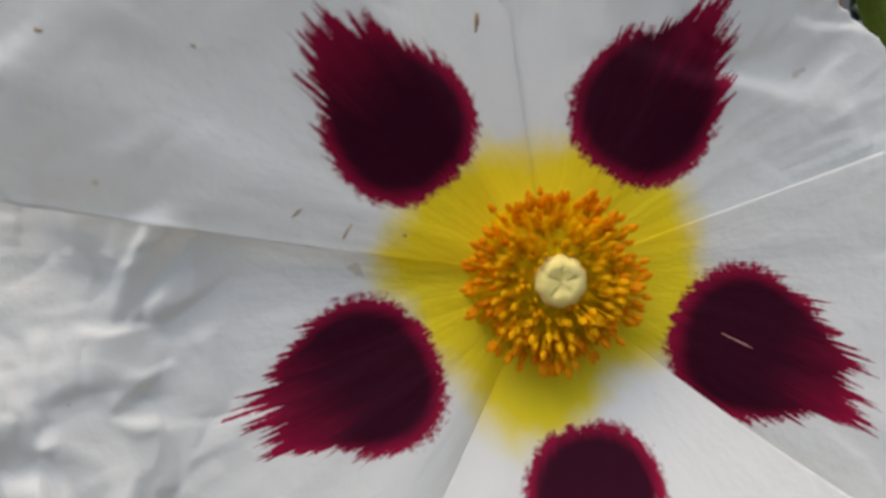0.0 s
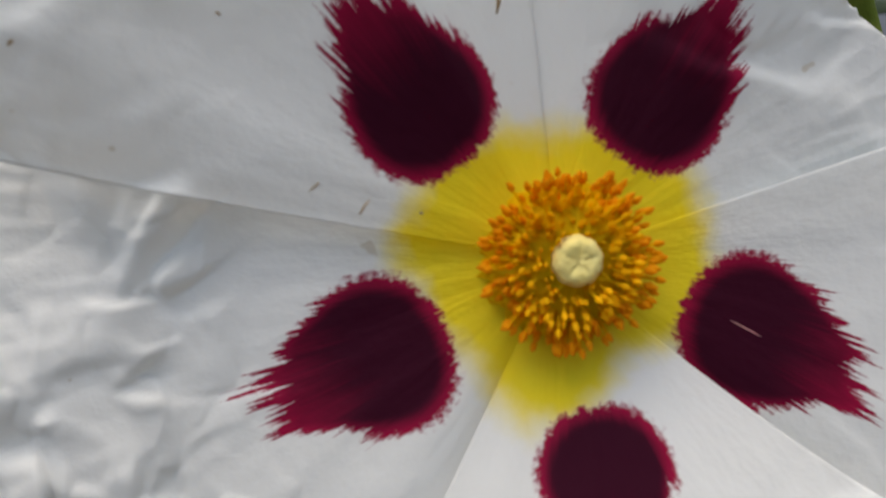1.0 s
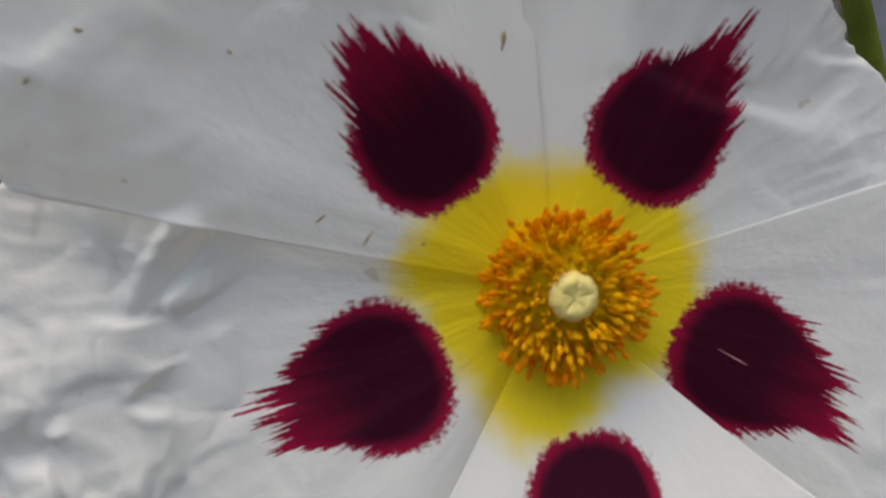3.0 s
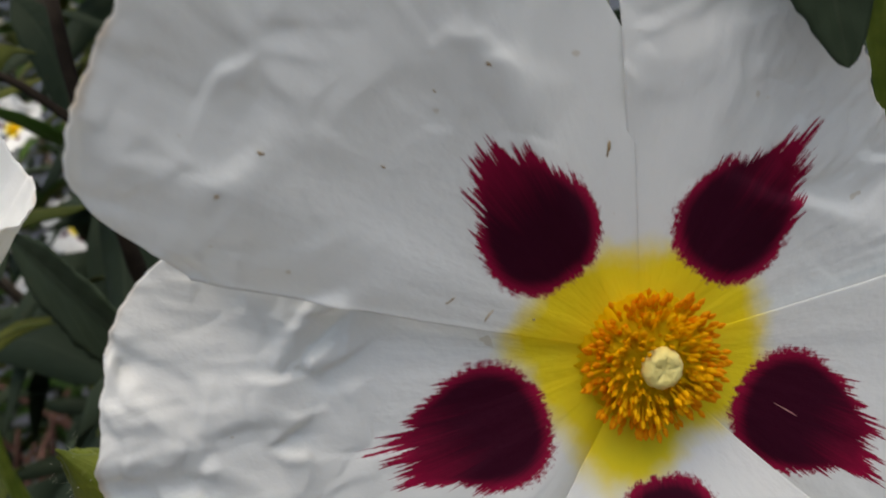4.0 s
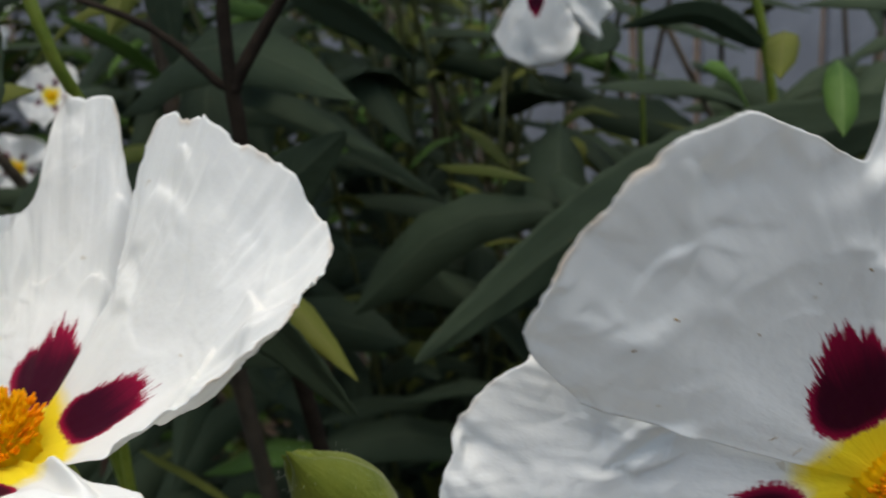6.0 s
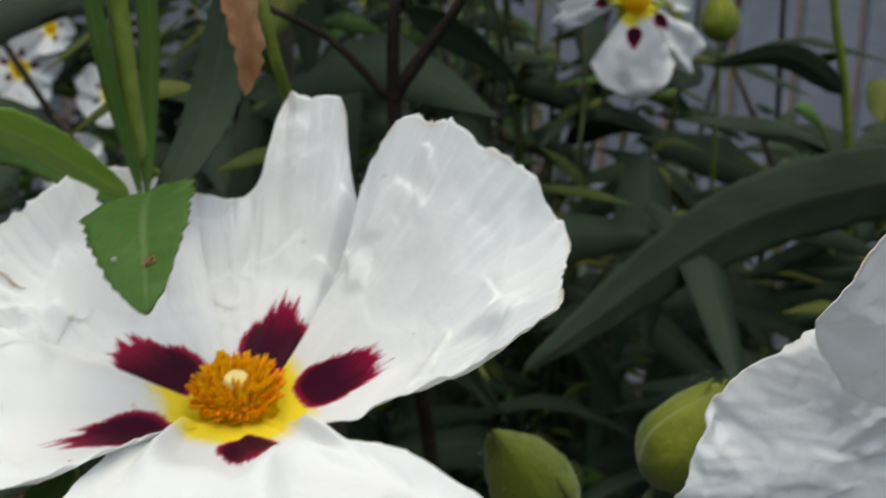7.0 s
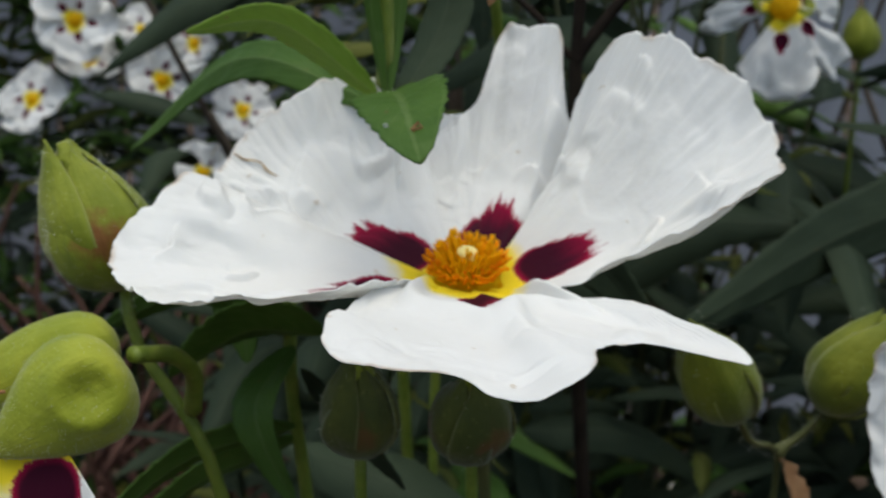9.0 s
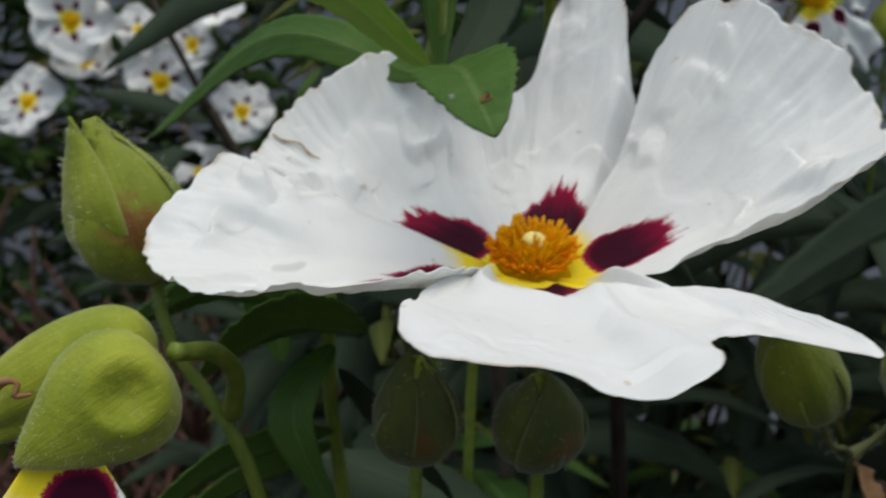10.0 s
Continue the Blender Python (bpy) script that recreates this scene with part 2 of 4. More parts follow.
    rim = n.math("MULTIPLY", n.ramp(s, 0.982, 0.999), n.ramp(n.noise(n.join(n.math("MULTIPLY", w, 9.0), phi, 0.0), 1.0, 3.0), 0.46, 0.66))
    white = n.mix(n.math("MULTIPLY", rim, 0.55), white, (0.42, 0.25, 0.09, 1))
    colour = n.mix(claw, white, n.mix(soft, (0.95, 0.76, 0.022, 1), (0.96, 0.84, 0.05, 1)))
    colour = n.mix(mark, colour, blot)
    crepe = n.math("ADD", n.math("MULTIPLY", n.noise(n.join(n.math("MULTIPLY", phi, 16.0), n.math("MULTIPLY", r, 4.0), 0.0), 1.0, 4.0, 0.55), 0.6), n.math("MULTIPLY", n.noise(obj, 620.0, 3.0), 0.4))
    normal = n.bump(crepe, 0.20, 0.0009)
    lit = n.mix(mark, (0.90, 0.91, 0.87, 1), (0.03, 0.0, 0.004, 1))
    lit = n.mix(n.math("MULTIPLY", claw, n.math("SUBTRACT", 1.0, mark)), lit, (0.95, 0.78, 0.05, 1))
    return n.finish(colour, n.ramp(mark, 0.0, 1.0, 0.62, 0.5), normal, 0.35, lit, n.ramp(mark, 0.0, 1.0, 0.15, 0.08))


def leaf_material(name, dark, light, back, gloss=0.38, through=0.12, specular=0.2):
    n = Nodes(name)
    uv = n.uv("leaf")
    a, c, _ = n.split(uv)
    obj = n.put("ShaderNodeTexCoord").outputs["Object"]
    pick = n.put("ShaderNodeObjectInfo").outputs["Random"]
    island = n.put("ShaderNodeNewGeometry").outputs["Random Per Island"]
    side = n.math("ABSOLUTE", n.math("SUBTRACT", c, 0.5))
    rib = n.ramp(side, 0.05, 0.015)
    ribs = n.math("PINGPONG", n.math("SUBTRACT", n.math("MULTIPLY", a, 9.0), n.math("MULTIPLY", side, 6.0)), 0.5)
    lines = n.ramp(ribs, 0.07, 0.02)
    mottle = n.noise(obj, 180.0, 4.0, 0.6)
    broad = n.noise(obj, 32.0, 3.0)
    colour = n.mix(n.ramp(n.math("ADD", broad, n.math("MULTIPLY", n.math("SUBTRACT", island, 0.5), 0.5)), 0.3, 0.75), dark, light)
    colour = n.mix(n.math("MULTIPLY", n.ramp(mottle, 0.55, 0.75), 0.35), colour, back)
    colour = n.mix(n.math("MULTIPLY", n.math("MAXIMUM", rib, n.math("MULTIPLY", lines, 0.35)), 0.55), colour, back)
    colour = n.mix(n.math("MULTIPLY", n.ramp(n.noise(obj, 520.0, 2.0), 0.72, 0.76), 0.5), colour, (0.16, 0.09, 0.035, 1))
    height = n.math("ADD", n.math("MULTIPLY", mottle, 0.6), n.math("MULTIPLY", n.math("MAXIMUM", rib, lines), -0.5))
    rough = n.ramp(mottle, 0.2, 0.8, gloss - 0.08, gloss + 0.12)
    return n.finish(colour, rough, n.bump(height, 0.35, 0.0008), through, light, specular)


def skin_material(name, a, b, c, scale=220.0, rough=0.5, through=0.0, sheen=0.0, depth=0.0006, specular=0.4):
    """A plain living or dead skin: two tones at one scale, flecks at a finer one."""
    n = Nodes(name)
    obj = n.put("ShaderNodeTexCoord").outputs["Object"]
    big = n.noise(obj, scale, 3.0)
    fine = n.noise(obj, scale * 6, 3.0, 0.6)
    colour = n.mix(n.ramp(big, 0.35, 0.68), a, b)
    colour = n.mix(n.math("MULTIPLY", n.ramp(fine, 0.58, 0.72), 0.5), colour, c)
    return n.finish(colour, rough, n.bump(n.math("ADD", big, fine), 0.3, depth), through, b, specular, sheen)


def sepal_material(name, dark, light, flush=0.0, vein=0.3):
    """Downy green sepal with a pale margin; flush: how red its middle is, vein: how dark its veins. Layer 'edge' runs along and across it."""
    n = Nodes(name)
    along, across, _ = n.split(n.uv("edge"))
    obj = n.put("ShaderNodeTexCoord").outputs["Object"]
    big = n.noise(obj, 130.0, 3.0)
    fine = n.noise(obj, 900.0, 3.0, 0.6)
    colour = n.mix(n.ramp(big, 0.33, 0.68), dark, light)
    veins = n.noise(n.join(n.math("MULTIPLY", across, 9.0), n.math("MULTIPLY", along, 1.5), 0.0), 1.0, 3.0)
    colour = n.mix(n.math("MULTIPLY", n.ramp(veins, 0.5, 0.7), vein), colour, dark)
    colour = n.mix(n.math("MULTIPLY", n.ramp(fine, 0.6, 0.74), 0.3), colour, (0.36, 0.38, 0.10, 1))
    if flush:
        spot = n.math("ADD", n.math("ABSOLUTE", n.math("SUBTRACT", along, 0.42)), n.math("MULTIPLY", n.math("ABSOLUTE", n.math("ADD", across, 0.3)), 0.55))
        spot = n.math("ADD", spot, n.math("MULTIPLY", n.math("SUBTRACT", n.noise(obj, 420.0, 3.0), 0.5), 0.45))
        colour = n.mix(n.math("MULTIPLY", n.ramp(spot, 0.26, 0.06), flush * 0.75), colour, (0.20, 0.035, 0.018, 1))
    rim = n.ramp(n.math("ABSOLUTE", across), 0.955, 0.99)
    colour = n.mix(n.math("MULTIPLY", rim, 0.3), colour, (0.36, 0.37, 0.16, 1))
    return n.finish(colour, 0.6, n.bump(n.math("ADD", veins, fine), 0.35, 0.0006), 0.12, light, 0.25, 0.2)


PETAL = petal_material()
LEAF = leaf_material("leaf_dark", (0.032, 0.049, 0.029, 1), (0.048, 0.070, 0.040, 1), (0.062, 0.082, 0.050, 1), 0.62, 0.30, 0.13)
LEAF_GREEN = leaf_material("leaf_green", (0.045, 0.098, 0.016, 1), (0.08, 0.155, 0.027, 1), (0.13, 0.195, 0.065, 1), 0.5, 0.16, 0.16)
LEAF_OLIVE = leaf_material("leaf_olive", (0.065, 0.085, 0.018, 1), (0.13, 0.145, 0.028, 1), (0.16, 0.15, 0.05, 1), 0.55, 0.25, 0.12)
LEAF_YOUNG = leaf_material("leaf_young", (0.10, 0.185, 0.016, 1), (0.15, 0.25, 0.027, 1), (0.21, 0.30, 0.065, 1), 0.36, 0.2)
STEM_GREEN = skin_material("stem_green", (0.11, 0.165, 0.016, 1), (0.17, 0.22, 0.028, 1), (0.12, 0.10, 0.025, 1), 300, 0.5)
STEM_OLIVE = skin_material("stem_olive", (0.05, 0.06, 0.018, 1), (0.09, 0.10, 0.03, 1), (0.05, 0.04, 0.02, 1), 200, 0.6)
STEM_BROWN = skin_material("stem_brown", (0.04, 0.031, 0.02, 1), (0.07, 0.052, 0.035, 1), (0.10, 0.075, 0.045, 1), 160, 0.75)
BARK = skin_material("bark", (0.016, 0.012, 0.009, 1), (0.028, 0.021, 0.015, 1), (0.04, 0.03, 0.022, 1), 160, 0.85, specular=0.1)
TWIG_RED = skin_material("twig_dead", (0.065, 0.026, 0.018, 1), (0.10, 0.048, 0.033, 1), (0.05, 0.02, 0.015, 1), 90, 0.8)
SEPAL = sepal_material("sepal", (0.155, 0.195, 0.010, 1), (0.26, 0.295, 0.022, 1))
SEPAL_RED = sepal_material("sepal_flushed", (0.155, 0.195, 0.010, 1), (0.26, 0.295, 0.022, 1), 1.0)
SEPAL_SMOOTH = sepal_material("sepal_smooth", (0.22, 0.265, 0.012, 1), (0.33, 0.36, 0.026, 1), 0.0, 0.06)
# darker copy of the sepal green: shade on the forked buds, put into colour
SEPAL_SHADE = sepal_material("sepal_shade", (0.11, 0.145, 0.008, 1), (0.18, 0.205, 0.014, 1), 0.0, 0.15)
# sepal colour darkened for the shade under the open flower, flushed red
SEPAL_DEEP_SHADE = sepal_material("sepal_deep_shade", (0.055, 0.070, 0.010, 1), (0.095, 0.108, 0.014, 1), 0.5)
HAIR = skin_material("hair", (0.6, 0.62, 0.5, 1), (0.7, 0.7, 0.6, 1), (0.7, 0.7, 0.6, 1), 200, 0.5)
FILAMENT = skin_material("filament", (0.97, 0.58, 0.010, 1), (0.97, 0.68, 0.016, 1), (0.97, 0.70, 0.02, 1), 700, 0.6, 0.55, specular=0.15)
CUSHION = skin_material("filament_base", (0.97, 0.56, 0.008, 1), (0.97, 0.67, 0.014, 1), (0.97, 0.52, 0.008, 1), 900, 0.7, 0.5, specular=0.1)
ANTHER = skin_material("anther", (0.95, 0.33, 0.004, 1), (0.97, 0.46, 0.008, 1), (0.90, 0.25, 0.003, 1), 900, 0.7, 0.4, depth=0.0003, specular=0.15)
ANTHER_YOUNG = skin_material("anther_young", (0.97, 0.50, 0.006, 1), (0.97, 0.62, 0.012, 1), (0.95, 0.42, 0.004, 1), 900, 0.7, 0.4, depth=0.0003, specular=0.15)
PISTIL = skin_material("pistil", (0.89, 0.74, 0.25, 1), (0.92, 0.79, 0.31, 1), (0.86, 0.68, 0.20, 1), 500, 0.55, 0.1, specular=0.2)
DEAD = skin_material("withered", (0.30, 0.14, 0.06, 1), (0.45, 0.27, 0.14, 1), (0.22, 0.09, 0.04, 1), 160, 0.7, 0.2)
RUST = skin_material("rust_edge", (0.32, 0.21, 0.10, 1), (0.52, 0.42, 0.28, 1), (0.24, 0.14, 0.06, 1), 1100, 0.8, specular=0.1)
SCRATCH = skin_material("scratch", (0.50, 0.18, 0.20, 1), (0.60, 0.30, 0.28, 1), (0.3, 0.05, 0.08, 1), 900, 0.7)
FENCE = skin_material("fence_paint", (0.20, 0.215, 0.25, 1), (0.25, 0.27, 0.31, 1), (0.15, 0.16, 0.18, 1), 14, 0.7, depth=0.002)
SOIL = skin_material("soil", (0.045, 0.031, 0.022, 1), (0.085, 0.06, 0.043, 1), (0.13, 0.095, 0.065, 1), 18, 0.95, depth=0.01, specular=0.1)

# ---- ground ----
gx, gy = np.meshgrid(np.concatenate([[-60, -20, -8], np.linspace(-4, 4, 41), [8, 20, 60]]), np.concatenate([[-60, -20, -8], np.linspace(-3, 5, 41), [9, 20, 60]]), indexing="ij")
gz = 0.05 * bumps(gx * 1.3, gy * 1.3, 3) + 0.02 * bumps(gx * 4, gy * 4, 4)
ground = build("ground", np.stack([gx, gy, gz], -1).reshape(-1, 3), grid_faces(*gx.shape), SOIL)
tagged(ground, "dark brown garden soil under the shrubs", "ground", kind="structure")

# ---- flowers ----
FLOWER_MM = 0.001


def petal_geo(a0, a1, R, E, power=2.0, bend=(0, 0), slit=None, fan=1.0, ragged=1.0, lift=(0, 0), crumple=1.0, fine=1.0, mark=None, skew=0.0, mark_scale=1.0, fold=0.0, flap=0.0, crest=0.0, slim=1.0, out=0.0, claw=1.0, edge=0.5, seed=0, n=156, m=156, start=0.05):
    """One petal in mm round the flower's axis: azimuths a0..a1 (degrees), rim length R and rim elevation E across it."""
    s, w = np.meshgrid(np.linspace(start, 1, n), np.linspace(0, 1, m), indexing="ij")
    rim = spline(R, w)
    rim = rim + smooth(0.8, 1.0, s) * (0.5 * bumps(w * 13, seed + 0.5, seed) - 0.9 * ragged * np.abs(bumps(w * 21, seed + 3.5, seed + 1)) - 0.45 * ragged * np.abs(bumps(w * 52, seed + 6.5, seed + 3)))
    el = np.radians(spline(E, w))
    phi = np.radians(a0 + (a1 - a0) * w + (bend[0] * (1 - w) + bend[1] * w) * s ** 2)
    if slit:
        phi = phi + np.radians(slit[2]) * np.exp(-(((s - slit[0]) / slit[1]) ** 2)) * (1 - w) ** 6
    rho = rim * np.cos(el) * s
    z = rim * np.sin(el) * s ** power
    x, y = rho * np.cos(phi), rho * np.sin(phi)
    outer = smooth(0.34, 0.85, s) + edge * smooth(0.8, 1.0, s)
    z = z + crumple * outer * (creases(x + seed * 31, y, seed + 11, fine) + 1.3 * bumps(x / 12, y / 12, seed + 2))
    z = z + crest * np.exp(-(((s - 0.46) / 0.085) ** 2))
    z = z + flap * smooth(0.4, 0.7, s) * (flaps(x, y, seed + 41) - 0.5)
    z = z + crumple * 0.4 * s * bumps(phi * 8, s * 1.5, seed + 31)
    z = z + fan * smooth(0.5, 1.0, s) * (0.7 * np.abs(bumps(phi * 19, s * 3.0, seed + 33)) + 0.4 * np.abs(bumps(phi * 44, s * 7, seed + 34)))
    z = z + fold * smooth(0.2, 0.8, s) * (0.5 - np.abs(w - 0.5))
    z = z + lift[0] * smooth(0, 0.6, s) * np.exp(-w / 0.2) + lift[1] * smooth(0, 0.6, s) * np.exp(-(1 - w) / 0.2)
    arc = rim * s
    ax = np.radians(0.5 * (a0 + a1) if mark is None else mark)
    u, v = arc * np.cos(phi - ax) / 10, arc * np.sin(phi - ax) / 10
    v = v - skew * np.clip(u - 1.1, 0, 2) ** 1.5
    p = np.stack([x, y, z], -1).reshape(-1, 3) * FLOWER_MM
    return p, grid_faces(n, m), {"mark": np.stack([1.42 + (u - out - 1.42) / mark_scale, v / mark_scale / slim], -1).reshape(-1, 2), "polar": np.stack([arc / 10 / claw, phi], -1).reshape(-1, 2), "edge": np.stack([s, w], -1).reshape(-1, 2)}


def add_petal(flower, spec, thick=0.00014, name="petal", label=""):
    v, f, uvs = petal_geo(**spec)
    ob = build(name, v, f, PETAL, flower, label, uvs)
    solid = ob.modifiers.new("thickness", "SOLIDIFY")
    solid.thickness, solid.offset = thick, 0
    return ob


def fleck(petal, azimuth, radius, length, width, turn, mat=None, label="small brown fleck"):
    """A small brown blemish that lies on a petal of the flower that faces the path."""
    me = petal.data
    co = np.empty(len(me.vertices) * 3)
    me.vertices.foreach_get("co", co)
    co = co.reshape(-1, 3)
    q = radians(azimuth)
    k = int(np.argmin((co[:, 0] - radius * FLOWER_MM * math.cos(q)) ** 2 + (co[:, 1] - radius * FLOWER_MM * math.sin(q)) ** 2))
    n = me.vertices[k].normal
    n = n if n.z > 0 else -n
    x = (Vector((math.cos(q + radians(turn)), math.sin(q + radians(turn)), 0)) - n * n.dot(Vector((math.cos(q + radians(turn)), math.sin(q + radians(turn)), 0)))).normalized()
    y = n.cross(x)
    c = Vector(co[k]) + n * 0.00009
    ring = [c + x * (length * 0.5 * FLOWER_MM * math.cos(a)) + y * (width * 0.5 * FLOWER_MM * math.sin(a) * (1 + 0.4 * math.sin(a * 3 + turn))) for a in np.linspace(0, 2 * np.pi, 12, endpoint=False)]
    v = ring + [p - n * 0.00012 for p in ring] + [c + n * 0.00001]
    f = [(i, (i + 1) % 12, 24) for i in range(12)] + [(i + 12, (i + 1) % 12 + 12, (i + 1) % 12, i) for i in range(12)]
    return build("blemish", v, f, mat or RUST, petal, label)


def add_folds(petal, spec, patches):
    """Small folds where a creased petal doubles over itself: (along, across, half length, half width, lean, rise in mm)."""
    grid, faces, uvs = petal_geo(**spec)
    n = m = 156
    grid = grid.reshape(n, m, 3)
    across = np.cross(np.gradient(grid, axis=0), np.gradient(grid, axis=1))
    across /= np.linalg.norm(across, axis=2, keepdims=True)
    across *= np.sign(across[..., 2:3])

    def sample(field, s, w):
        x, y = np.clip((s - 0.05) / 0.95, 0, 0.999) * (n - 1), np.clip(w, 0, 0.999) * (m - 1)
        i, j = x.astype(int), y.astype(int)
        f, g = (x - i)[..., None], (y - j)[..., None]
        return (field[i, j] * (1 - f) + field[i + 1, j] * f) * (1 - g) + (field[i, j + 1] * (1 - f) + field[i + 1, j + 1] * f) * g

    for k, (s0, w0, ds, dw, lean, rise) in enumerate(patches):
        p, q = np.meshgrid(np.linspace(-1, 1, 22), np.linspace(-1, 1, 22), indexing="ij")
        wob = 1 + 0.45 * bumps(np.arctan2(q, p) * 1.1 + 4, k * 3.7 + s0 * 9, 61)
        s, w = s0 + ds * wob * p * np.sqrt(1 - q * q / 2), w0 + dw * wob * q * np.sqrt(1 - p * p / 2)
        side = p * math.cos(radians(lean)) + q * math.sin(radians(lean))
        h = (0.03 + 0.4 * rise * smooth(-0.9, 1.0, side)) * FLOWER_MM
        v = sample(grid, s, w) + sample(across, s, w) * h[..., None]
        layers = {name: sample(uv.reshape(n, m, 2), s, w).reshape(-1, 2) for name, uv in uvs.items()}
        layers["edge"] = layers["edge"] * 0.5
        build("fold", v.reshape(-1, 3), grid_faces(22, 22), PETAL, petal, uvs=layers)


def stamen_geo(length, lean, bow, fat, seed):
    """A filament with an anther at its end: leans out from the axis along +x; slot 0 filament, slot 1 anther."""
    a = np.linspace(0, 1, 7)
    ang = radians(lean) * (0.55 + 0.6 * a * bow)
    step = np.stack([np.sin(ang), 0 * a, np.cos(ang)], 1) * length / 6
    pts = np.cumsum(step, 0) - step[0]
    v1, f1 = tube_geo(pts, [0.17, 0.13, 0.12], 5, 8)
    way = step[-1] / np.linalg.norm(step[-1])
    tip = pts[-1]
    ax = np.array([0, 1.0, 0])
    up = np.cross(way, ax)
    rings, sides = 7, 7
    v2 = []
    for k in range(rings):
        b = k / (rings - 1)
        rad = fat * 0.36 * (math.sin(math.pi * min(max(b, 0.03), 0.97)) ** 0.6) * (1 - 0.35 * b)
        c = tip + way * (fat * 1.25 * (b - 0.25))
        for q in np.linspace(0, 2 * np.pi, sides, endpoint=False):
            v2.append(c + rad * (math.cos(q) * ax * (1 + 0.2 * abs(math.cos(q))) + math.sin(q) * up * 0.8))
    f2 = [tuple(q) for q in grid_faces(rings, sides, len(v1), True)]
    f2 += [tuple(range(len(v1), len(v1) + sides))[::-1], tuple(range(len(v1) + (rings - 1) * sides, len(v1) + rings * sides))]
    return np.concatenate([v1, np.array(v2)]) * FLOWER_MM, list(f1) + f2, [0] * len(f1) + [1] * len(f2)


STAMENS = []
for k in range(7):
    v, f, slots = stamen_geo(4.75 + 0.25 * (k % 4), 19 + 7.5 * k, 0.7 + 0.15 * (k % 3), 0.66 + 0.08 * (k % 3), k)
    ob = build("stamen", v, f, [FILAMENT, ANTHER_YOUNG if k < 4 else ANTHER], slots=slots)
    STAMENS.append(ob.data)
    bpy.data.objects.remove(ob)


def add_stamens(flower, count, seed, scale=1.0, tall=1.0):
    """A dense boss of stamens round the pistil, each one a part."""
    rnd = random.Random(seed)
    for k in range(count):
        share = (k + 0.5) / count
        ring = share ** 0.7
        mesh = STAMENS[min(6, max(0, int(ring * 7 + rnd.uniform(-0.8, 0.8))))]
        ob = new("stamen", mesh)
        turn = k * 137.508 + rnd.uniform(-14, 14)
        size = scale * rnd.uniform(0.86, 1.12)
        foot = (0.85 + 0.85 * ring) * FLOWER_MM
        ob.parent = flower
        ob.matrix_basis = pose(foot * math.cos(radians(turn)), foot * math.sin(radians(turn)), rnd.uniform(0.0, 0.5) * FLOWER_MM, rnd.uniform(-7, 7), rnd.uniform(-6, 6), turn) @ Matrix.Diagonal((size, size, size * tall, 1))


def add_cushion(flower, radius=5.1, height=4.5):
    """The crowded filaments in the heart of the boss: a domed cushion of fine upright ridges."""
    n, m = 16, 90
    b, q = np.meshgrid(np.linspace(0, 1, n), np.linspace(0, 2 * np.pi, m, endpoint=False), indexing="ij")
    ridge = 0.10 * np.abs(np.sin(q * 22 + 2.2 * np.sin(b * 9))) + 0.16 * bumps(q * 9, b * 5, 6)
    rad = radius * np.cos(b * 1.5) * (0.93 + ridge)
    v = np.stack([rad * np.cos(q), rad * np.sin(q), -0.3 + height * np.sin(b * 1.5) ** 0.8 * (1 + 0.6 * ridge)], -1).reshape(-1, 3)
    return build("filament_cushion", v * FLOWER_MM, [tuple(f) for f in grid_faces(n, m, 0, True)], CUSHION, flower, "crowded golden filament bases")


def add_pistil(flower, height=5.1, radius=1.75):
    """A cream knob with rounded lobes and a cleft crown, on a short style."""
    n, m = 22, 40
    b, q = np.meshgrid(np.linspace(0.02, 0.985, n), np.linspace(0, 2 * np.pi, m, endpoint=False), indexing="ij")
    lobes = 1 + 0.055 * np.abs(np.cos(q * 5)) * np.sin(np.pi * b) + 0.025 * bumps(np.cos(q) * 4 + 5, np.sin(q) * 4 + b * 5, 8)
    rad = radius * np.sin(np.pi * b) ** 0.62 * lobes
    cleft = 0.42 * np.exp(-(((1 - b) / 0.13) ** 2)) + 0.16 * smooth(0.6, 0.9, b) * np.exp(-((np.sin(q * 2.5) / 0.28) ** 2))
    z = height + radius * 0.72 * (-np.cos(np.pi * b)) - cleft * 0.9
    v = np.stack([rad * np.cos(q), rad * np.sin(q), z], -1).reshape(-1, 3)
    v1, f1 = tube_geo([(0, 0, 0), (0, 0, height * 0.5), (0, 0, height - 0.6)], [0.9, 0.7, 0.8], 10, 6)
    faces = [tuple(f) for f in grid_faces(n, m, 0, True)] + [tuple(range(m))[::-1], tuple(range((n - 1) * m, n * m))]
    faces += [tuple(i + len(v) for i in f) for f in f1]
    return build("pistil", np.concatenate([v, v1]) * FLOWER_MM, faces, PISTIL, flower, "cream five-lobed stigma")


def sepal_geo(azimuth, length, width, cup, out, n=18, m=14, seed=0):
    """A cupped, pointed sepal that opens outwards and down from the base of a flower."""
    a, c = np.meshgrid(np.linspace(0, 1, n), np.linspace(-1, 1, m), indexing="ij")
    shape = np.sin(np.pi * np.clip(a * 0.93 + 0.05, 0, 1) ** 0.75) ** 0.7
    shape[-1] = 0.03
    y = width * 0.5 * shape * c
    x = length * (np.sin(a * out) / out)
    z = length * (np.cos(a * out) - 1) / out * 0.8 + cup * (y / width) ** 2 * 4 - 2.6
    q = radians(azimuth)
    v = np.stack([x * math.cos(q) - y * math.sin(q), x * math.sin(q) + y * math.cos(q), z], -1).reshape(-1, 3)
    return v * FLOWER_MM, grid_faces(n, m)


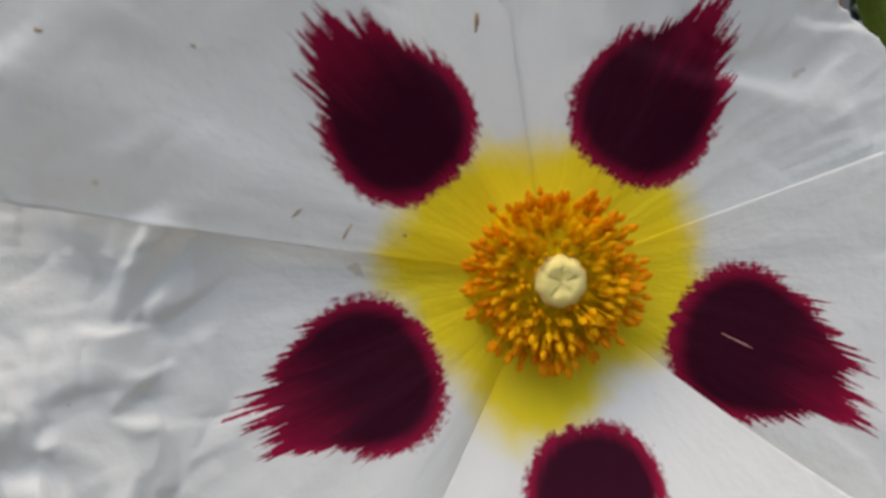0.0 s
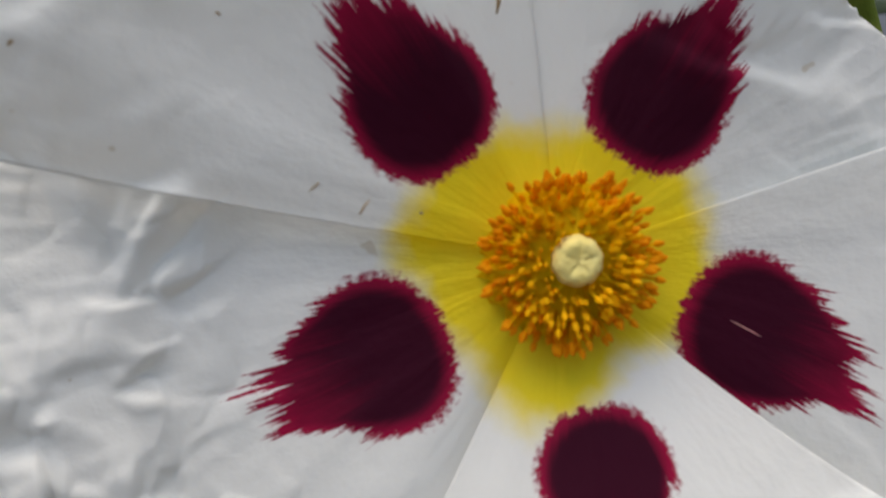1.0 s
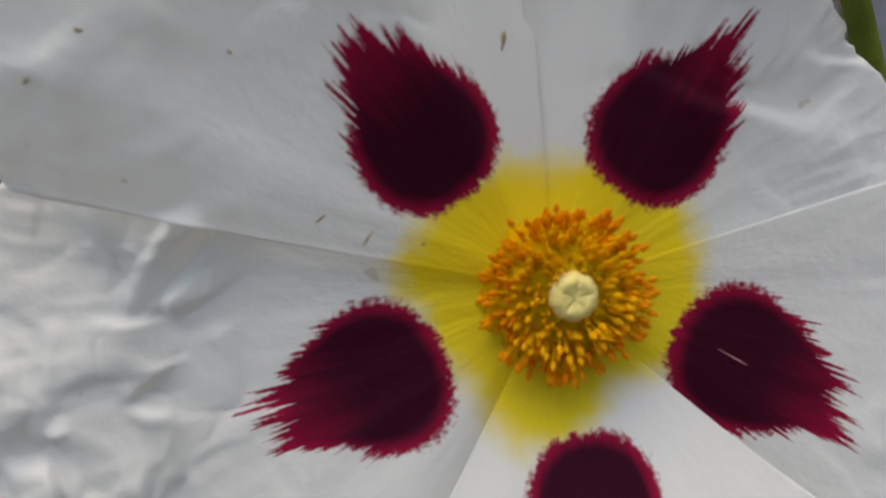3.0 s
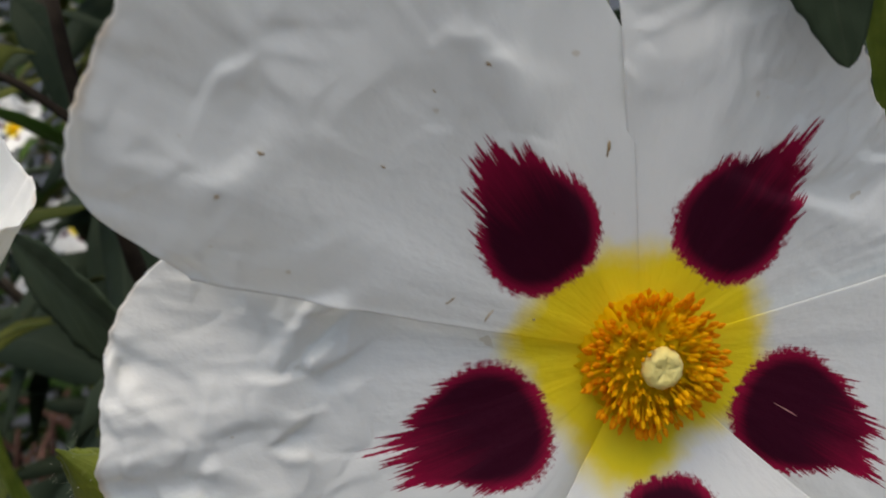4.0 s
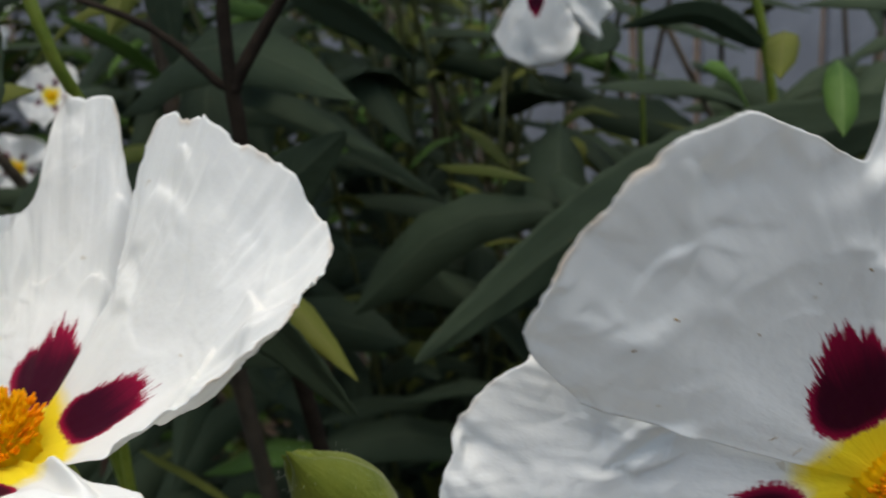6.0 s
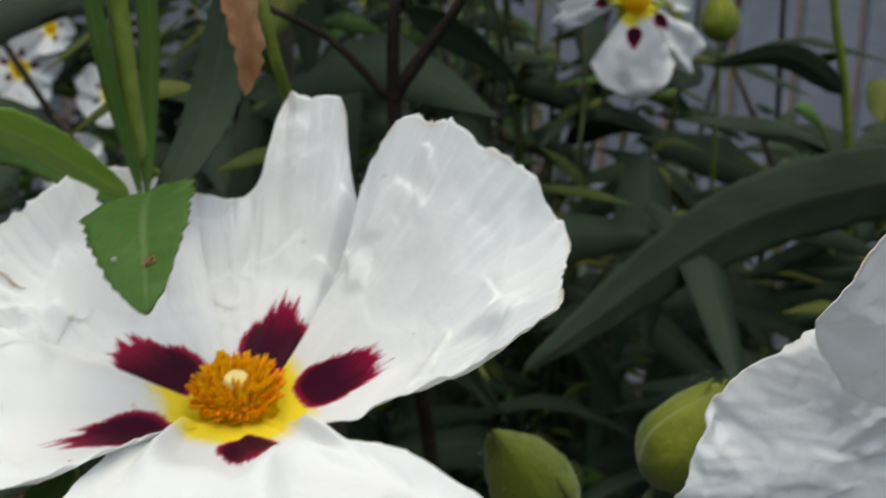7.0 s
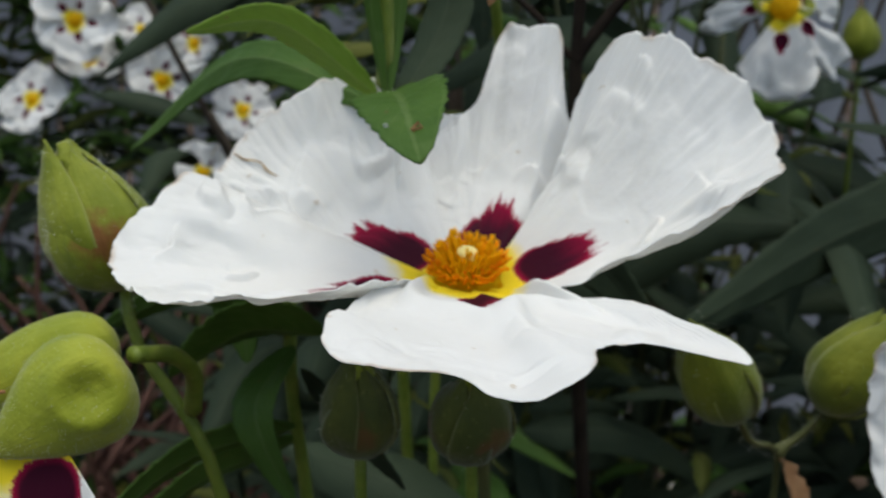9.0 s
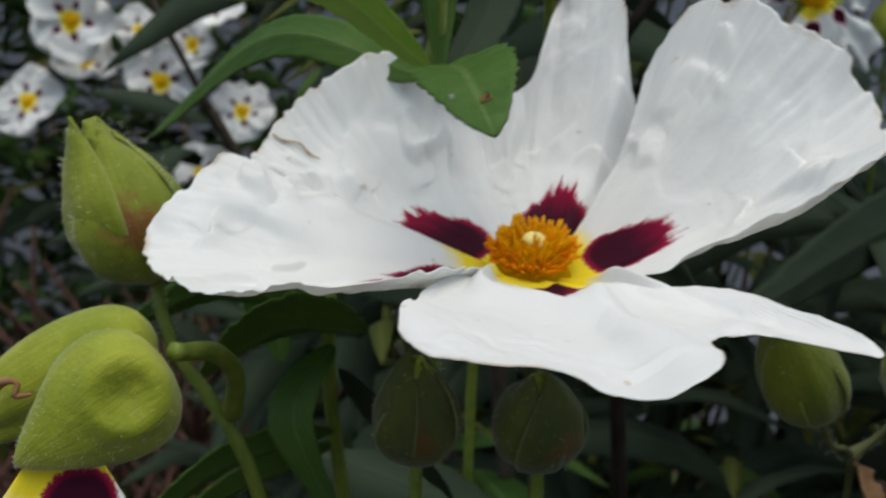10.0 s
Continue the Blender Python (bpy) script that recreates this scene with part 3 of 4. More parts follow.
def add_sepals(flower, turn=20):
    for k in range(3):
        v, f = sepal_geo(turn + 120 * k, 14, 11, 0.8, 0.8)
        ob = build("sepal", v, f, SEPAL, flower)
        ob.modifiers.new("thickness", "SOLIDIFY").thickness = 0.0005


def frame_matrix(origin, normal, right=(1, 0, 0)):
    n = Vector(normal).normalized()
    x = (Vector(right) - n * Vector(right).dot(n)).normalized()
    y = n.cross(x)
    return Matrix(((x.x, y.x, n.x, origin[0]), (x.y, y.y, n.y, origin[1]), (x.z, y.z, n.z, origin[2]), (0, 0, 0, 1)))


def stalk(owner, points, radii, mat, name="stalk", label="", sides=8, n=24):
    """A stalk given in world places, as a part of its owner."""
    inv = owner.matrix_basis.inverted()
    v, f = tube_geo([tuple(inv @ Vector(p)) for p in points], radii, sides, n, 0.12, len(points))
    return build(name, v, f, mat, owner, label)


A_PLACE = frame_matrix((-0.0045, 0.00447, 0.89937), (0.111, -0.992, 0.051)) @ pose(0, 0, 0, 0, 0, -1)
flower_a = thing("rockrose_flower", "large white rockrose flower, face on, with maroon blotches", "flower", A_PLACE, "large flowers")
PETALS_A = (
    dict(a0=82, a1=155.5, R=(37, 44, 45, 44, 37.5, 41.5, 46, 47, 47, 46.5, 45.5, 43.5, 35), E=(5, 6, 6, 9, 12, 12, 11, 10, 9, 8, 7.5, 5, 2), power=1.2, bend=(0, -1), slit=(0.79, 0.10, 5), fan=0.35, lift=(0.1, 0.5), crumple=0.40, mark=118.5, skew=-0.05, mark_scale=1.05, out=0.02, flap=0.16, fine=0.65, seed=1),
    dict(a0=-6, a1=84, R=(30, 29, 27.5, 27, 27, 28, 29.5, 31.5, 34, 37, 37), E=(2, 1, 1, 1, 2, 4, 5, 6, 6, 6, 6), power=1.3, bend=(0, 0), lift=(-0.6, -0.3), crumple=0.4, fan=0.4, mark=42.5, skew=-0.03, mark_scale=1.08, out=-0.1, fine=0.7, seed=2),
    dict(a0=-66, a1=3, R=(38, 41, 43, 43, 42, 41, 38), E=(6, 6, 6, 5, 4, 4, 4), power=1.3, lift=(-0.5, 0.35), crumple=0.4, mark=-36, skew=-0.06, mark_scale=1.16, slim=0.95, out=0.06, fan=0.5, flap=0.12, fine=0.7, seed=3),
    dict(a0=-134, a1=-56, R=(36, 41, 43, 44, 43, 42, 38), E=(10, 16, 20, 21, 20, 17, 14), power=1.25, bend=(0, 6), lift=(0.25, 0.35), crumple=0.4, mark=-97, out=0.1, flap=0.12, fine=0.7, seed=4),
    dict(a0=149, a1=232, R=(36, 39.5, 42, 43.5, 45, 46, 47, 47, 45, 42.5, 37), E=(-7, -9, -10, -10, -10, -9, -7, -4, 0, 2, 3), power=1.5, lift=(-0.4, -0.4), crumple=0.85, mark=193, skew=-0.09, mark_scale=1.08, slim=1.08, fan=0.5, flap=0.45, seed=5),
)
made = [add_petal(flower_a, spec) for spec in PETALS_A]
for azimuth, radius, length, width, turn in ((89.5, 16.6, 1.7, 0.42, -20), (108.6, 26.4, 0.7, 0.35, 30), (143.7, 35.0, 0.9, 0.4, 70), (137, 33.6, 0.7, 0.4, 10), (130, 25.8, 0.5, 0.25, 0), (150, 13.2, 1.6, 0.22, 75), (146.5, 9.6, 0.35, 0.3, 0), (148, 16.5, 1.2, 0.2, 60), (117, 27, 0.4, 0.25, 0)):
    fleck(made[0], azimuth, radius, length * 0.75, width * 0.6, turn)
fleck(made[2], -36, 13.2, 2.4, 0.1, -8, SCRATCH, "thin pink scratch")
add_stamens(flower_a, 380, 5, 0.87)
add_stamens(flower_a, 50, 15, 0.74)
add_cushion(flower_a)
add_pistil(flower_a, 4.3, 1.55)
add_sepals(flower_a, 40)
stalk(flower_a, [(-0.0046, 0.0055, 0.8993), (-0.001, 0.022, 0.893), (0.004, 0.034, 0.86), (0.01, 0.05, 0.76), (0.03, 0.08, 0.4), (0.04, 0.09, 0.0)], [0.0011, 0.0012, 0.0014, 0.002, 0.003, 0.004], STEM_GREEN)

B_PLACE = frame_matrix((-0.09733, 0.03956, 0.89538), (0, -0.225, 0.974))
flower_b = thing("rockrose_flower", "large white cup-shaped rockrose flower opening upwards, one front petal drooping", "flower", B_PLACE, "large flowers")
PETALS_B = (
    dict(a0=38, a1=110, R=(22, 24.5, 27.5, 30.5, 33, 35, 39, 46.5, 49.2, 49.6, 50, 50.2, 39.5, 37.6, 37.8, 38.5, 38.5, 38, 36), E=(10, 11, 12, 14, 17, 23, 30, 34.5, 34, 32.5, 31, 29, 24, 22, 22, 23, 24, 24, 24), power=2.3, lift=(-0.5, -0.5), crumple=0.75, edge=-0.4, mark=73, mark_scale=1.22, flap=1.2, slim=0.95, out=0.1, claw=1.15, fine=0.5, seed=12),
    dict(a0=-36, a1=48, R=(44, 50.6, 49, 47.5, 49.4, 49.5, 48.5, 47.5, 46.5, 44.5, 37), E=(34.5, 34.5, 33, 31, 30.5, 35, 41, 45, 45, 42.5, 34), power=1.7, lift=(0.4, 0.6), bend=(0, 7), fan=2.0, crumple=0.9, edge=-0.4, mark=6, mark_scale=1.15, flap=1.3, slim=0.80, out=0.1, claw=1.15, fine=0.6, seed=13),
    dict(a0=104, a1=170, R=(36, 39, 41.5, 43.5, 45, 45.5, 44.5, 43, 38), E=(27, 31, 32, 30, 25, 20, 16, 13, 10), power=2.5, lift=(0.7, 0.5), crumple=0.8, edge=-0.5, mark=144, mark_scale=1.22, flap=1.7, slim=1.08, out=0.1, claw=1.15, fine=0.45, seed=14),
    dict(a0=160, a1=240, R=(38, 44, 47, 50.6, 50, 48, 46, 42, 32), E=(15, 20.5, 18, 13.5, 13, 15.5, 18.5, 21.5, 23), power=1.2, lift=(0.3, 4.5), crumple=0.65, edge=-0.5, mark=203, mark_scale=1.2, flap=1.1, slim=0.8, out=0.1, claw=1.15, fine=0.45, seed=15),
    dict(a0=234, a1=316, R=(24, 33.5, 46.5, 54.5, 54, 53, 60.5, 59.5, 46.5, 42.3, 42.8, 52, 31), E=(26, 25.6, 24.6, 24, 23.4, 22.8, 22.4, 24.5, 23, 21, 19.6, 17.5, 22), crest=2.0, power=0.9, lift=(0.3, -0.3), crumple=0.45, edge=-0.4, fan=0.3, ragged=1.1, mark=280, mark_scale=0.85, flap=0.15, slim=1.0, out=0.1, claw=1.15, fine=0.7, seed=16),
)
made = [add_petal(flower_b, spec) for spec in PETALS_B]
for k, patches in ((0, ((0.62, 0.55, 0.13, 0.06, 60, 0.3),)),
                   (1, ((0.75, 0.60, 0.12, 0.09, 40, 0.35), (0.87, 0.73, 0.08, 0.06, -20, 0.3))),
                   (2, ((0.76, 0.66, 0.11, 0.15, 200, 0.6), (0.72, 0.44, 0.13, 0.12, 240, 0.6), (0.88, 0.40, 0.06, 0.10, 150, 0.4))),
                   (3, ((0.87, 0.26, 0.08, 0.09, 90, 0.4), (0.80, 0.12, 0.10, 0.07, 200, 0.5)))):
    add_folds(made[k], PETALS_B[k], patches)
for azimuth, radius, length, width, turn in ((226, 21, 2.2, 0.7, 60), (229, 22.5, 1.5, 0.35, 40), (224, 23.5, 1.4, 0.3, 70)):
    fleck(made[3], azimuth, radius, length, width, turn)
# a brown torn edge that curls over one back petal
torn = [made[2].data.vertices[i * 156 + j].co + Vector((0, -0.0003, 0.0004)) for i, j in ((153, 111), (147, 109), (140, 104), (133, 104), (127, 102))]
v, f = tube_geo(torn, [0.00012, 0.0002, 0.00016, 0.0002, 0.00006], 6, 22, 0.5, 3)
build("torn_edge", v, f, RUST, made[2], "curled brown torn edge")
add_stamens(flower_b, 360, 9, 0.97, 1.42)
add_stamens(flower_b, 50, 16, 0.76, 1.42)
add_cushion(flower_b, 5.0, 5.9)
add_pistil(flower_b, 5.9, 1.6)
add_sepals(flower_b, 75)
stalk(flower_b, [(-0.0973, 0.0396, 0.8945), (-0.0965, 0.050, 0.884), (-0.0945, 0.066, 0.862), (-0.092, 0.075, 0.80), (-0.09, 0.08, 0.45), (-0.08, 0.08, 0.0)], [0.0011, 0.0012, 0.0013, 0.002, 0.003, 0.004], STEM_OLIVE)


def boss_geo(radius, seed):
    """The stamens of a distant flower: a knobbly orange cushion."""
    n, m = 10, 22
    b, q = np.meshgrid(np.linspace(0.0, 1.0, n), np.linspace(0, 2 * np.pi, m, endpoint=False), indexing="ij")
    rough = 1 + 0.35 * bumps(np.cos(q) * 3 + b * 6, np.sin(q) * 3 + 4, seed)
    rad = radius * np.cos(b * np.pi / 2 * 0.98) * rough
    v = np.stack([rad * np.cos(q), rad * np.sin(q), radius * 0.75 * np.sin(b * np.pi / 2) * rough], -1).reshape(-1, 3)
    return v, [tuple(f) for f in grid_faces(n, m, 0, True)] + [tuple(range(m))[::-1], tuple(range((n - 1) * m, n * m))]


def small_flower(place, seed, open_by=12.0, size=1.0, spread=11, petals=None, label="white rockrose flower with maroon blotches and an orange centre"):
    """A rockrose flower seen from afar, with five petals, a boss and a calyx."""
    rnd = random.Random(seed)
    ob = thing("rockrose_flower", label, "flower", place, "distant flowers")
    turn = rnd.uniform(0, 72)
    for k, (a, half, bow) in enumerate(petals or [(turn + 72 * k + rnd.uniform(-7, 7), 46 + rnd.uniform(-5, 5), rnd.uniform(-12, 16)) for k in range(5)]):
        r = [rnd.uniform(34, 40) * size for _ in range(5)]
        r[0] *= 0.82
        r[-1] *= 0.82
        el = [open_by + bow + rnd.uniform(-spread, spread) for _ in range(5)]
        add_petal(ob, dict(a0=a - half, a1=a + half, R=r, E=el, power=1.6, crumple=1.5, lift=(0.8, -0.8), seed=seed * 7 + k, n=18, m=18, mark_scale=0.72 * size, out=1.42 * (size - 1) * 0.8, claw=size), 0.0002)
    v, f = boss_geo(5.6 * size, seed)
    build("stamen_cushion", v * FLOWER_MM, f, FILAMENT, ob, "orange cushion of stamens")
    add_sepals(ob, turn)
    return ob

# ---- buds ----


def bud_geo(length, width, k, seed, n=34, m=26, turn=0.0, crown=0.35):
    """One of three overlapping sepals that wrap a bud, in mm, its base at the origin and its tip at +z."""
    b, c = np.meshgrid(np.linspace(0.0, 1.0, n), np.linspace(-1, 1, m), indexing="ij")
    prof = np.sin(np.pi * np.clip(b, 0.012, 0.97) ** 0.80) ** 0.66 * (1 - 0.26 * b)
    spread = radians(90) * (1 - 0.38 * b ** 7)
    q = radians(turn) + k * 2 * np.pi / 3 + c * spread + 0.3 * b
    over = 0.3 + 0.6 * smooth(0.5, 1.0, -c)
    rad = width * 0.5 * prof * (1 + 0.07 * bumps(q * 2, b * 4, seed)) + over * np.sin(np.pi * np.clip(b, 0, 1)) ** 0.5
    rad = rad + crown * smooth(0.8, 1.0, b) * (0.8 + 0.4 * np.sin(k * 2.4 + 1)) + 0.35 * np.exp(-((c / 0.12) ** 2)) * np.sin(np.pi * b)
    z = length * b * (1 - 0.05 * ((k * 7 + seed) % 3)) - 0.13 * length * b ** 3 * np.abs(c) ** 1.5
    uv = np.stack([b, c], -1).reshape(-1, 2)
    return np.stack([rad * np.cos(q), rad * np.sin(q), z], -1).reshape(-1, 3) * FLOWER_MM, grid_faces(n, m), {"edge": uv}


def hairs_geo(places, ways, length, seed):
    rnd = random.Random(seed)
    v, f = [], []
    for p, w in zip(places, ways):
        w = Vector(w) + Vector((rnd.uniform(-0.5, 0.5), rnd.uniform(-0.5, 0.5), rnd.uniform(-0.5, 0.5)))
        w.normalize()
        a = w.orthogonal().normalized() * 0.000022
        b = w.cross(a)
        tip = Vector(p) + w * length * rnd.uniform(0.5, 1.2)
        k = len(v)
        v += [Vector(p) + a, Vector(p) - a * 0.5 + b * 0.87, Vector(p) - a * 0.5 - b * 0.87, tip]
        f += [(k, k + 1, k + 3), (k + 1, k + 2, k + 3), (k + 2, k, k + 3)]
    return v, f


def bud(base, tip, width, stalk_points, label, skins=None, hairy=0, seed=0, turn=0.0, crown=0.35, stem=STEM_GREEN, thin=1.0):
    """A closed rockrose bud from base to tip (metres), width in mm, on its stalk."""
    way = Vector(tip) - Vector(base)
    ob = thing("rockrose_bud", label, "flower bud", frame_matrix(base, way, (0.83, 0.55, 0.1)), "buds")
    length = way.length * 1000
    for k in range(3):
        v, f, uvs = bud_geo(length, width, k, seed + k, turn=turn, crown=crown)
        s = build("sepal", v, f, (skins or (SEPAL, SEPAL, SEPAL))[k], ob, uvs=uvs)
        s.modifiers.new("thickness", "SOLIDIFY").thickness = 0.0004
    # withered tip
    v, f = tube_geo([(0, 0, length * 0.72), (0.2, 0.1, length * 0.85), (0.3, -0.1, length * (0.90 + 0.04 * crown))], [1.8 + 0.7 * crown, 1.3 + 0.8 * crown, 0.4 + 0.3 * crown], 12, 12, 0.6, seed)
    build("tip", v * FLOWER_MM, f, SEPAL, ob)
    if hairy:
        rnd = random.Random(seed)
        places, ways = [], []
        for _ in range(hairy):
            b, q = rnd.uniform(0.02, 0.95), rnd.uniform(0, 6.283)
            r = width * 0.5 * math.sin(math.pi * b ** 0.82) ** 0.62 * (1 - 0.3 * b) + 0.6
            places.append(Vector((r * math.cos(q), r * math.sin(q), length * b)) * FLOWER_MM)
            ways.append((math.cos(q), math.sin(q), 0.4))
        edge = [bud_geo(length, width, k, seed + k, turn=turn, crown=crown)[0].reshape(34, 26, 3)[:, 0] for k in range(3)]
        for row in edge:
            for _ in range(hairy // 6):
                p = Vector(row[rnd.randrange(4, 34)])
                places.append(p)
                ways.append((p.x * 120, p.y * 120, 0.2))
        inv = ob.matrix_basis.inverted()
        line = [inv @ Vector(p) for p in curve_points(stalk_points[:3], 40)]
        for _ in range(hairy // 2):
            q = rnd.uniform(0, 6.283)
            places.append(rnd.choice(line) + Vector((math.cos(q), math.sin(q), 0)) * 0.0009)
            ways.append((math.cos(q), math.sin(q), 0.1))
        v, f = hairs_geo(places, ways, 0.0010, seed)
        tagged(build("hairs", v, f, HAIR, ob, "fine pale hairs", soft=False), kind="stuff")
    stalk(ob, stalk_points, [0.0009 * thin, 0.0011 * thin, 0.0012 * thin, 0.0015], stem, sides=9, n=30)
    return ob


FORK = (-0.1382, 0.0330, 0.8770)
bud((-0.1478, 0.0385, 0.8958), (-0.1555, 0.0385, 0.9186), 16.5, [(-0.1478, 0.0385, 0.8963), (-0.1462, 0.0365, 0.8880), FORK, (-0.134, 0.034, 0.862), (-0.12, 0.05, 0.7), (-0.12, 0.07, 0.0)],
    "upright green bud flushed red, its stalk hairy", (SEPAL, SEPAL, SEPAL_RED), 380, 1, 35, 1.2)
# these two carry the open flower's shade in their sepal colour
bud((-0.1130, 0.0330, 0.8720), (-0.1125, 0.0290, 0.8900), 12.0, [(-0.1130, 0.0330, 0.8725), (-0.1132, 0.034, 0.862), (-0.112, 0.04, 0.82), (-0.11, 0.06, 0.0)], "olive-green bud under the open flower, coloured dark for shade", (SEPAL_DEEP_SHADE,) * 3, 36, 4, 20)
bud((-0.0965, 0.0330, 0.8720), (-0.0972, 0.0270, 0.8880), 13.0, [(-0.0965, 0.0330, 0.8725), (-0.0965, 0.034, 0.862), (-0.098, 0.04, 0.82), (-0.10, 0.06, 0.0)], "round olive-brown bud under the open flower, coloured dark for shade", (SEPAL_DEEP_SHADE,) * 3, 36, 8, 50)
V_FORK = (-0.0403, 0.0667, 0.8540)
# both forked buds wear the green that was darkened for their shade
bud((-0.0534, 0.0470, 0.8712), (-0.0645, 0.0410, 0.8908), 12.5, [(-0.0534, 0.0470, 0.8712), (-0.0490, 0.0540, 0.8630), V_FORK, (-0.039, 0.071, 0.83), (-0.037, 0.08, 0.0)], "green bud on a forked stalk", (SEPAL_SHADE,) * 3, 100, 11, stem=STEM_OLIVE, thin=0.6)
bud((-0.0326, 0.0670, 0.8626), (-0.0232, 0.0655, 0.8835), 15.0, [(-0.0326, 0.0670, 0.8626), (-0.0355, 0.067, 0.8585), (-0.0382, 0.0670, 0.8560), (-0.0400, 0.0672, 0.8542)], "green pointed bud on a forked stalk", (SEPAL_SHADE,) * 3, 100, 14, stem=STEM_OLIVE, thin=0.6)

# a nodding flower that has just split its calyx, above the bottom of the view
nod = thing("nodding_flower", "swollen green calyx with a maroon-blotched petal hanging out", "flower bud", frame_matrix((-0.1390, 0.0155, 0.8938), (-0.78, -0.5, -0.26)))


def lobe_geo(p0, p1, half, front, dent=(0.36, 0.1, 0.0), groove=0.0, n=48, m=56, seed=0):
    """A swollen, tapering sepal from p0 to p1 (metres), half its width in mm; front: the way of its flattened face."""
    p0, p1 = np.array(p0), np.array(p1)
    length = np.linalg.norm(p1 - p0) * 1000
    a = (p1 - p0) / np.linalg.norm(p1 - p0)
    c = np.array(front, float)
    c = c - a * (a @ c)
    c /= np.linalg.norm(c)
    d = np.cross(a, c)
    b, q = np.meshgrid(np.linspace(0.004, 0.996, n), np.linspace(-np.pi, np.pi, m, endpoint=False), indexing="ij")
    rad = half * np.sin(np.pi * b ** 0.66) ** 0.62 * (1 - 0.35 * b ** 2) * (1 + 0.06 * bumps(np.cos(q) * 2 + 5, np.sin(q) * 2 + b * 3, seed))
    off = np.sqrt(((b - dent[0]) * length) ** 2 + ((q - dent[1]) * rad) ** 2)
    twist = np.arctan2((b - dent[0]) * length, (q - dent[1]) * rad)
    rad = rad + dent[2] * (0.45 * np.exp(-(((off - 3.9) / 1.3) ** 2)) - 1.25 * np.exp(-((off / 2.2) ** 2)) + 0.10 * np.sin(off * 3.2 + twist) * np.exp(-((off / 3.2) ** 2)))
    rad = rad - groove * np.exp(-(((q + 0.35 + 0.5 * b) / 0.22) ** 2)) * smooth(0.2, 0.6, b)
    rad = np.maximum(rad, 0.05)
    v = p0 + b[..., None] * (p1 - p0) + FLOWER_MM * rad[..., None] * (0.82 * np.cos(q)[..., None] * c + np.sin(q)[..., None] * d)
    faces = [tuple(f) for f in grid_faces(n, m, 0, True)] + [tuple(range(m))[::-1], tuple(range((n - 1) * m, n * m))]
    return v.reshape(-1, 3), faces, np.stack([b, np.sin(q) * 0.9], -1).reshape(-1, 2), (p0 + b[..., None] * (p1 - p0)).reshape(-1, 3)


inv = nod.matrix_basis.inverted()
rnd = random.Random(8)
fuzz, ways = [], []
for lobe in (dict(p0=(-0.1402, 0.0130, 0.8948), p1=(-0.1545, 0.0038, 0.8868), half=7.7, front=(0.15, -0.95, 0.25), dent=(0.30, -0.05, 1.7), seed=3),
             dict(p0=(-0.1425, 0.0170, 0.8970), p1=(-0.1690, 0.0125, 0.8842), half=6.3, front=(0.1, -0.95, 0.3), groove=1.0, seed=5)):
    v, f, uv, core = lobe_geo(**lobe)
    build("sepal", [inv @ Vector(p) for p in v], f, SEPAL_SMOOTH, nod, uvs={"edge": uv})
    for k in rnd.sample(range(len(v)), 800):
        way = Vector(v[k]) - Vector(core[k])
        fuzz.append(inv @ Vector(v[k]))
        ways.append(inv.to_3x3() @ (way.normalized() + Vector((-0.4, 0, -0.3))))
v, f = hairs_geo(fuzz, ways, 0.00045, 8)
tagged(build("hairs", v, f, HAIR, nod, "fine pale down", soft=False), kind="stuff")
v, f = tube_geo([inv @ Vector(p) for p in ((-0.1580, 0.0098, 0.8928), (-0.1568, 0.0093, 0.8941), (-0.1553, 0.0090, 0.8938), (-0.1556, 0.0086, 0.8927), (-0.1538, 0.0088, 0.8927))], [0.0003, 0.00055, 0.0003, 0.0004, 0.0002], 6, 26, 0.5, 4)
build("withered_remnant", v, f, DEAD, nod, "curled brown petal remnant")
v, f, uvs = petal_geo(-120, -54, (24, 27, 29, 27, 24), (14, 8, 6, 8, 14), 1.4, crumple=0.4, seed=44, n=60, m=60, mark=-78, claw=1.15, out=-0.22, mark_scale=0.95)
hang = inv @ frame_matrix((-0.1503, 0.0085, 0.8918), (0.1, -0.93, 0.35))
petal = build("petal", [hang @ Vector(p) for p in v], f, PETAL, nod, "white petal with a yellow claw and a maroon blotch", uvs)
petal.modifiers.new("thickness", "SOLIDIFY").thickness = 0.00014
stalk(nod, [(-0.1395, 0.0140, 0.8955), (-0.1365, 0.0200, 0.8930), (-0.1355, 0.0270, 0.8870), (-0.1375, 0.0325, 0.8790)], [0.0011, 0.0012, 0.0012, 0.0014], STEM_GREEN, sides=9)

# ---- shoots and single leaves near the flowers ----


def shoot(name, label, stem, radii, leaves, mat=STEM_GREEN, group="leafy shoots"):
    """A stem with its leaves; leaves are (p0, p1, p2, width, side, material)."""
    ob = thing(name, label, "shoot", group=group)
    v, f = tube_geo(stem, radii, 8, 30, 0.15, len(leaves))
    build("stem", v, f, mat, ob)
    for k, (p0, p1, p2, width, side, leaf_mat) in enumerate(leaves):
        v, f, uv = leaf_geo(p0, p1, p2, width, side, seed=k + int(abs(p0[0]) * 9000) % 40, n=80, m=10, teeth=0.07, wave=0.09)
        build("leaf", v, f, leaf_mat, ob, uvs={"leaf": uv})
    return ob


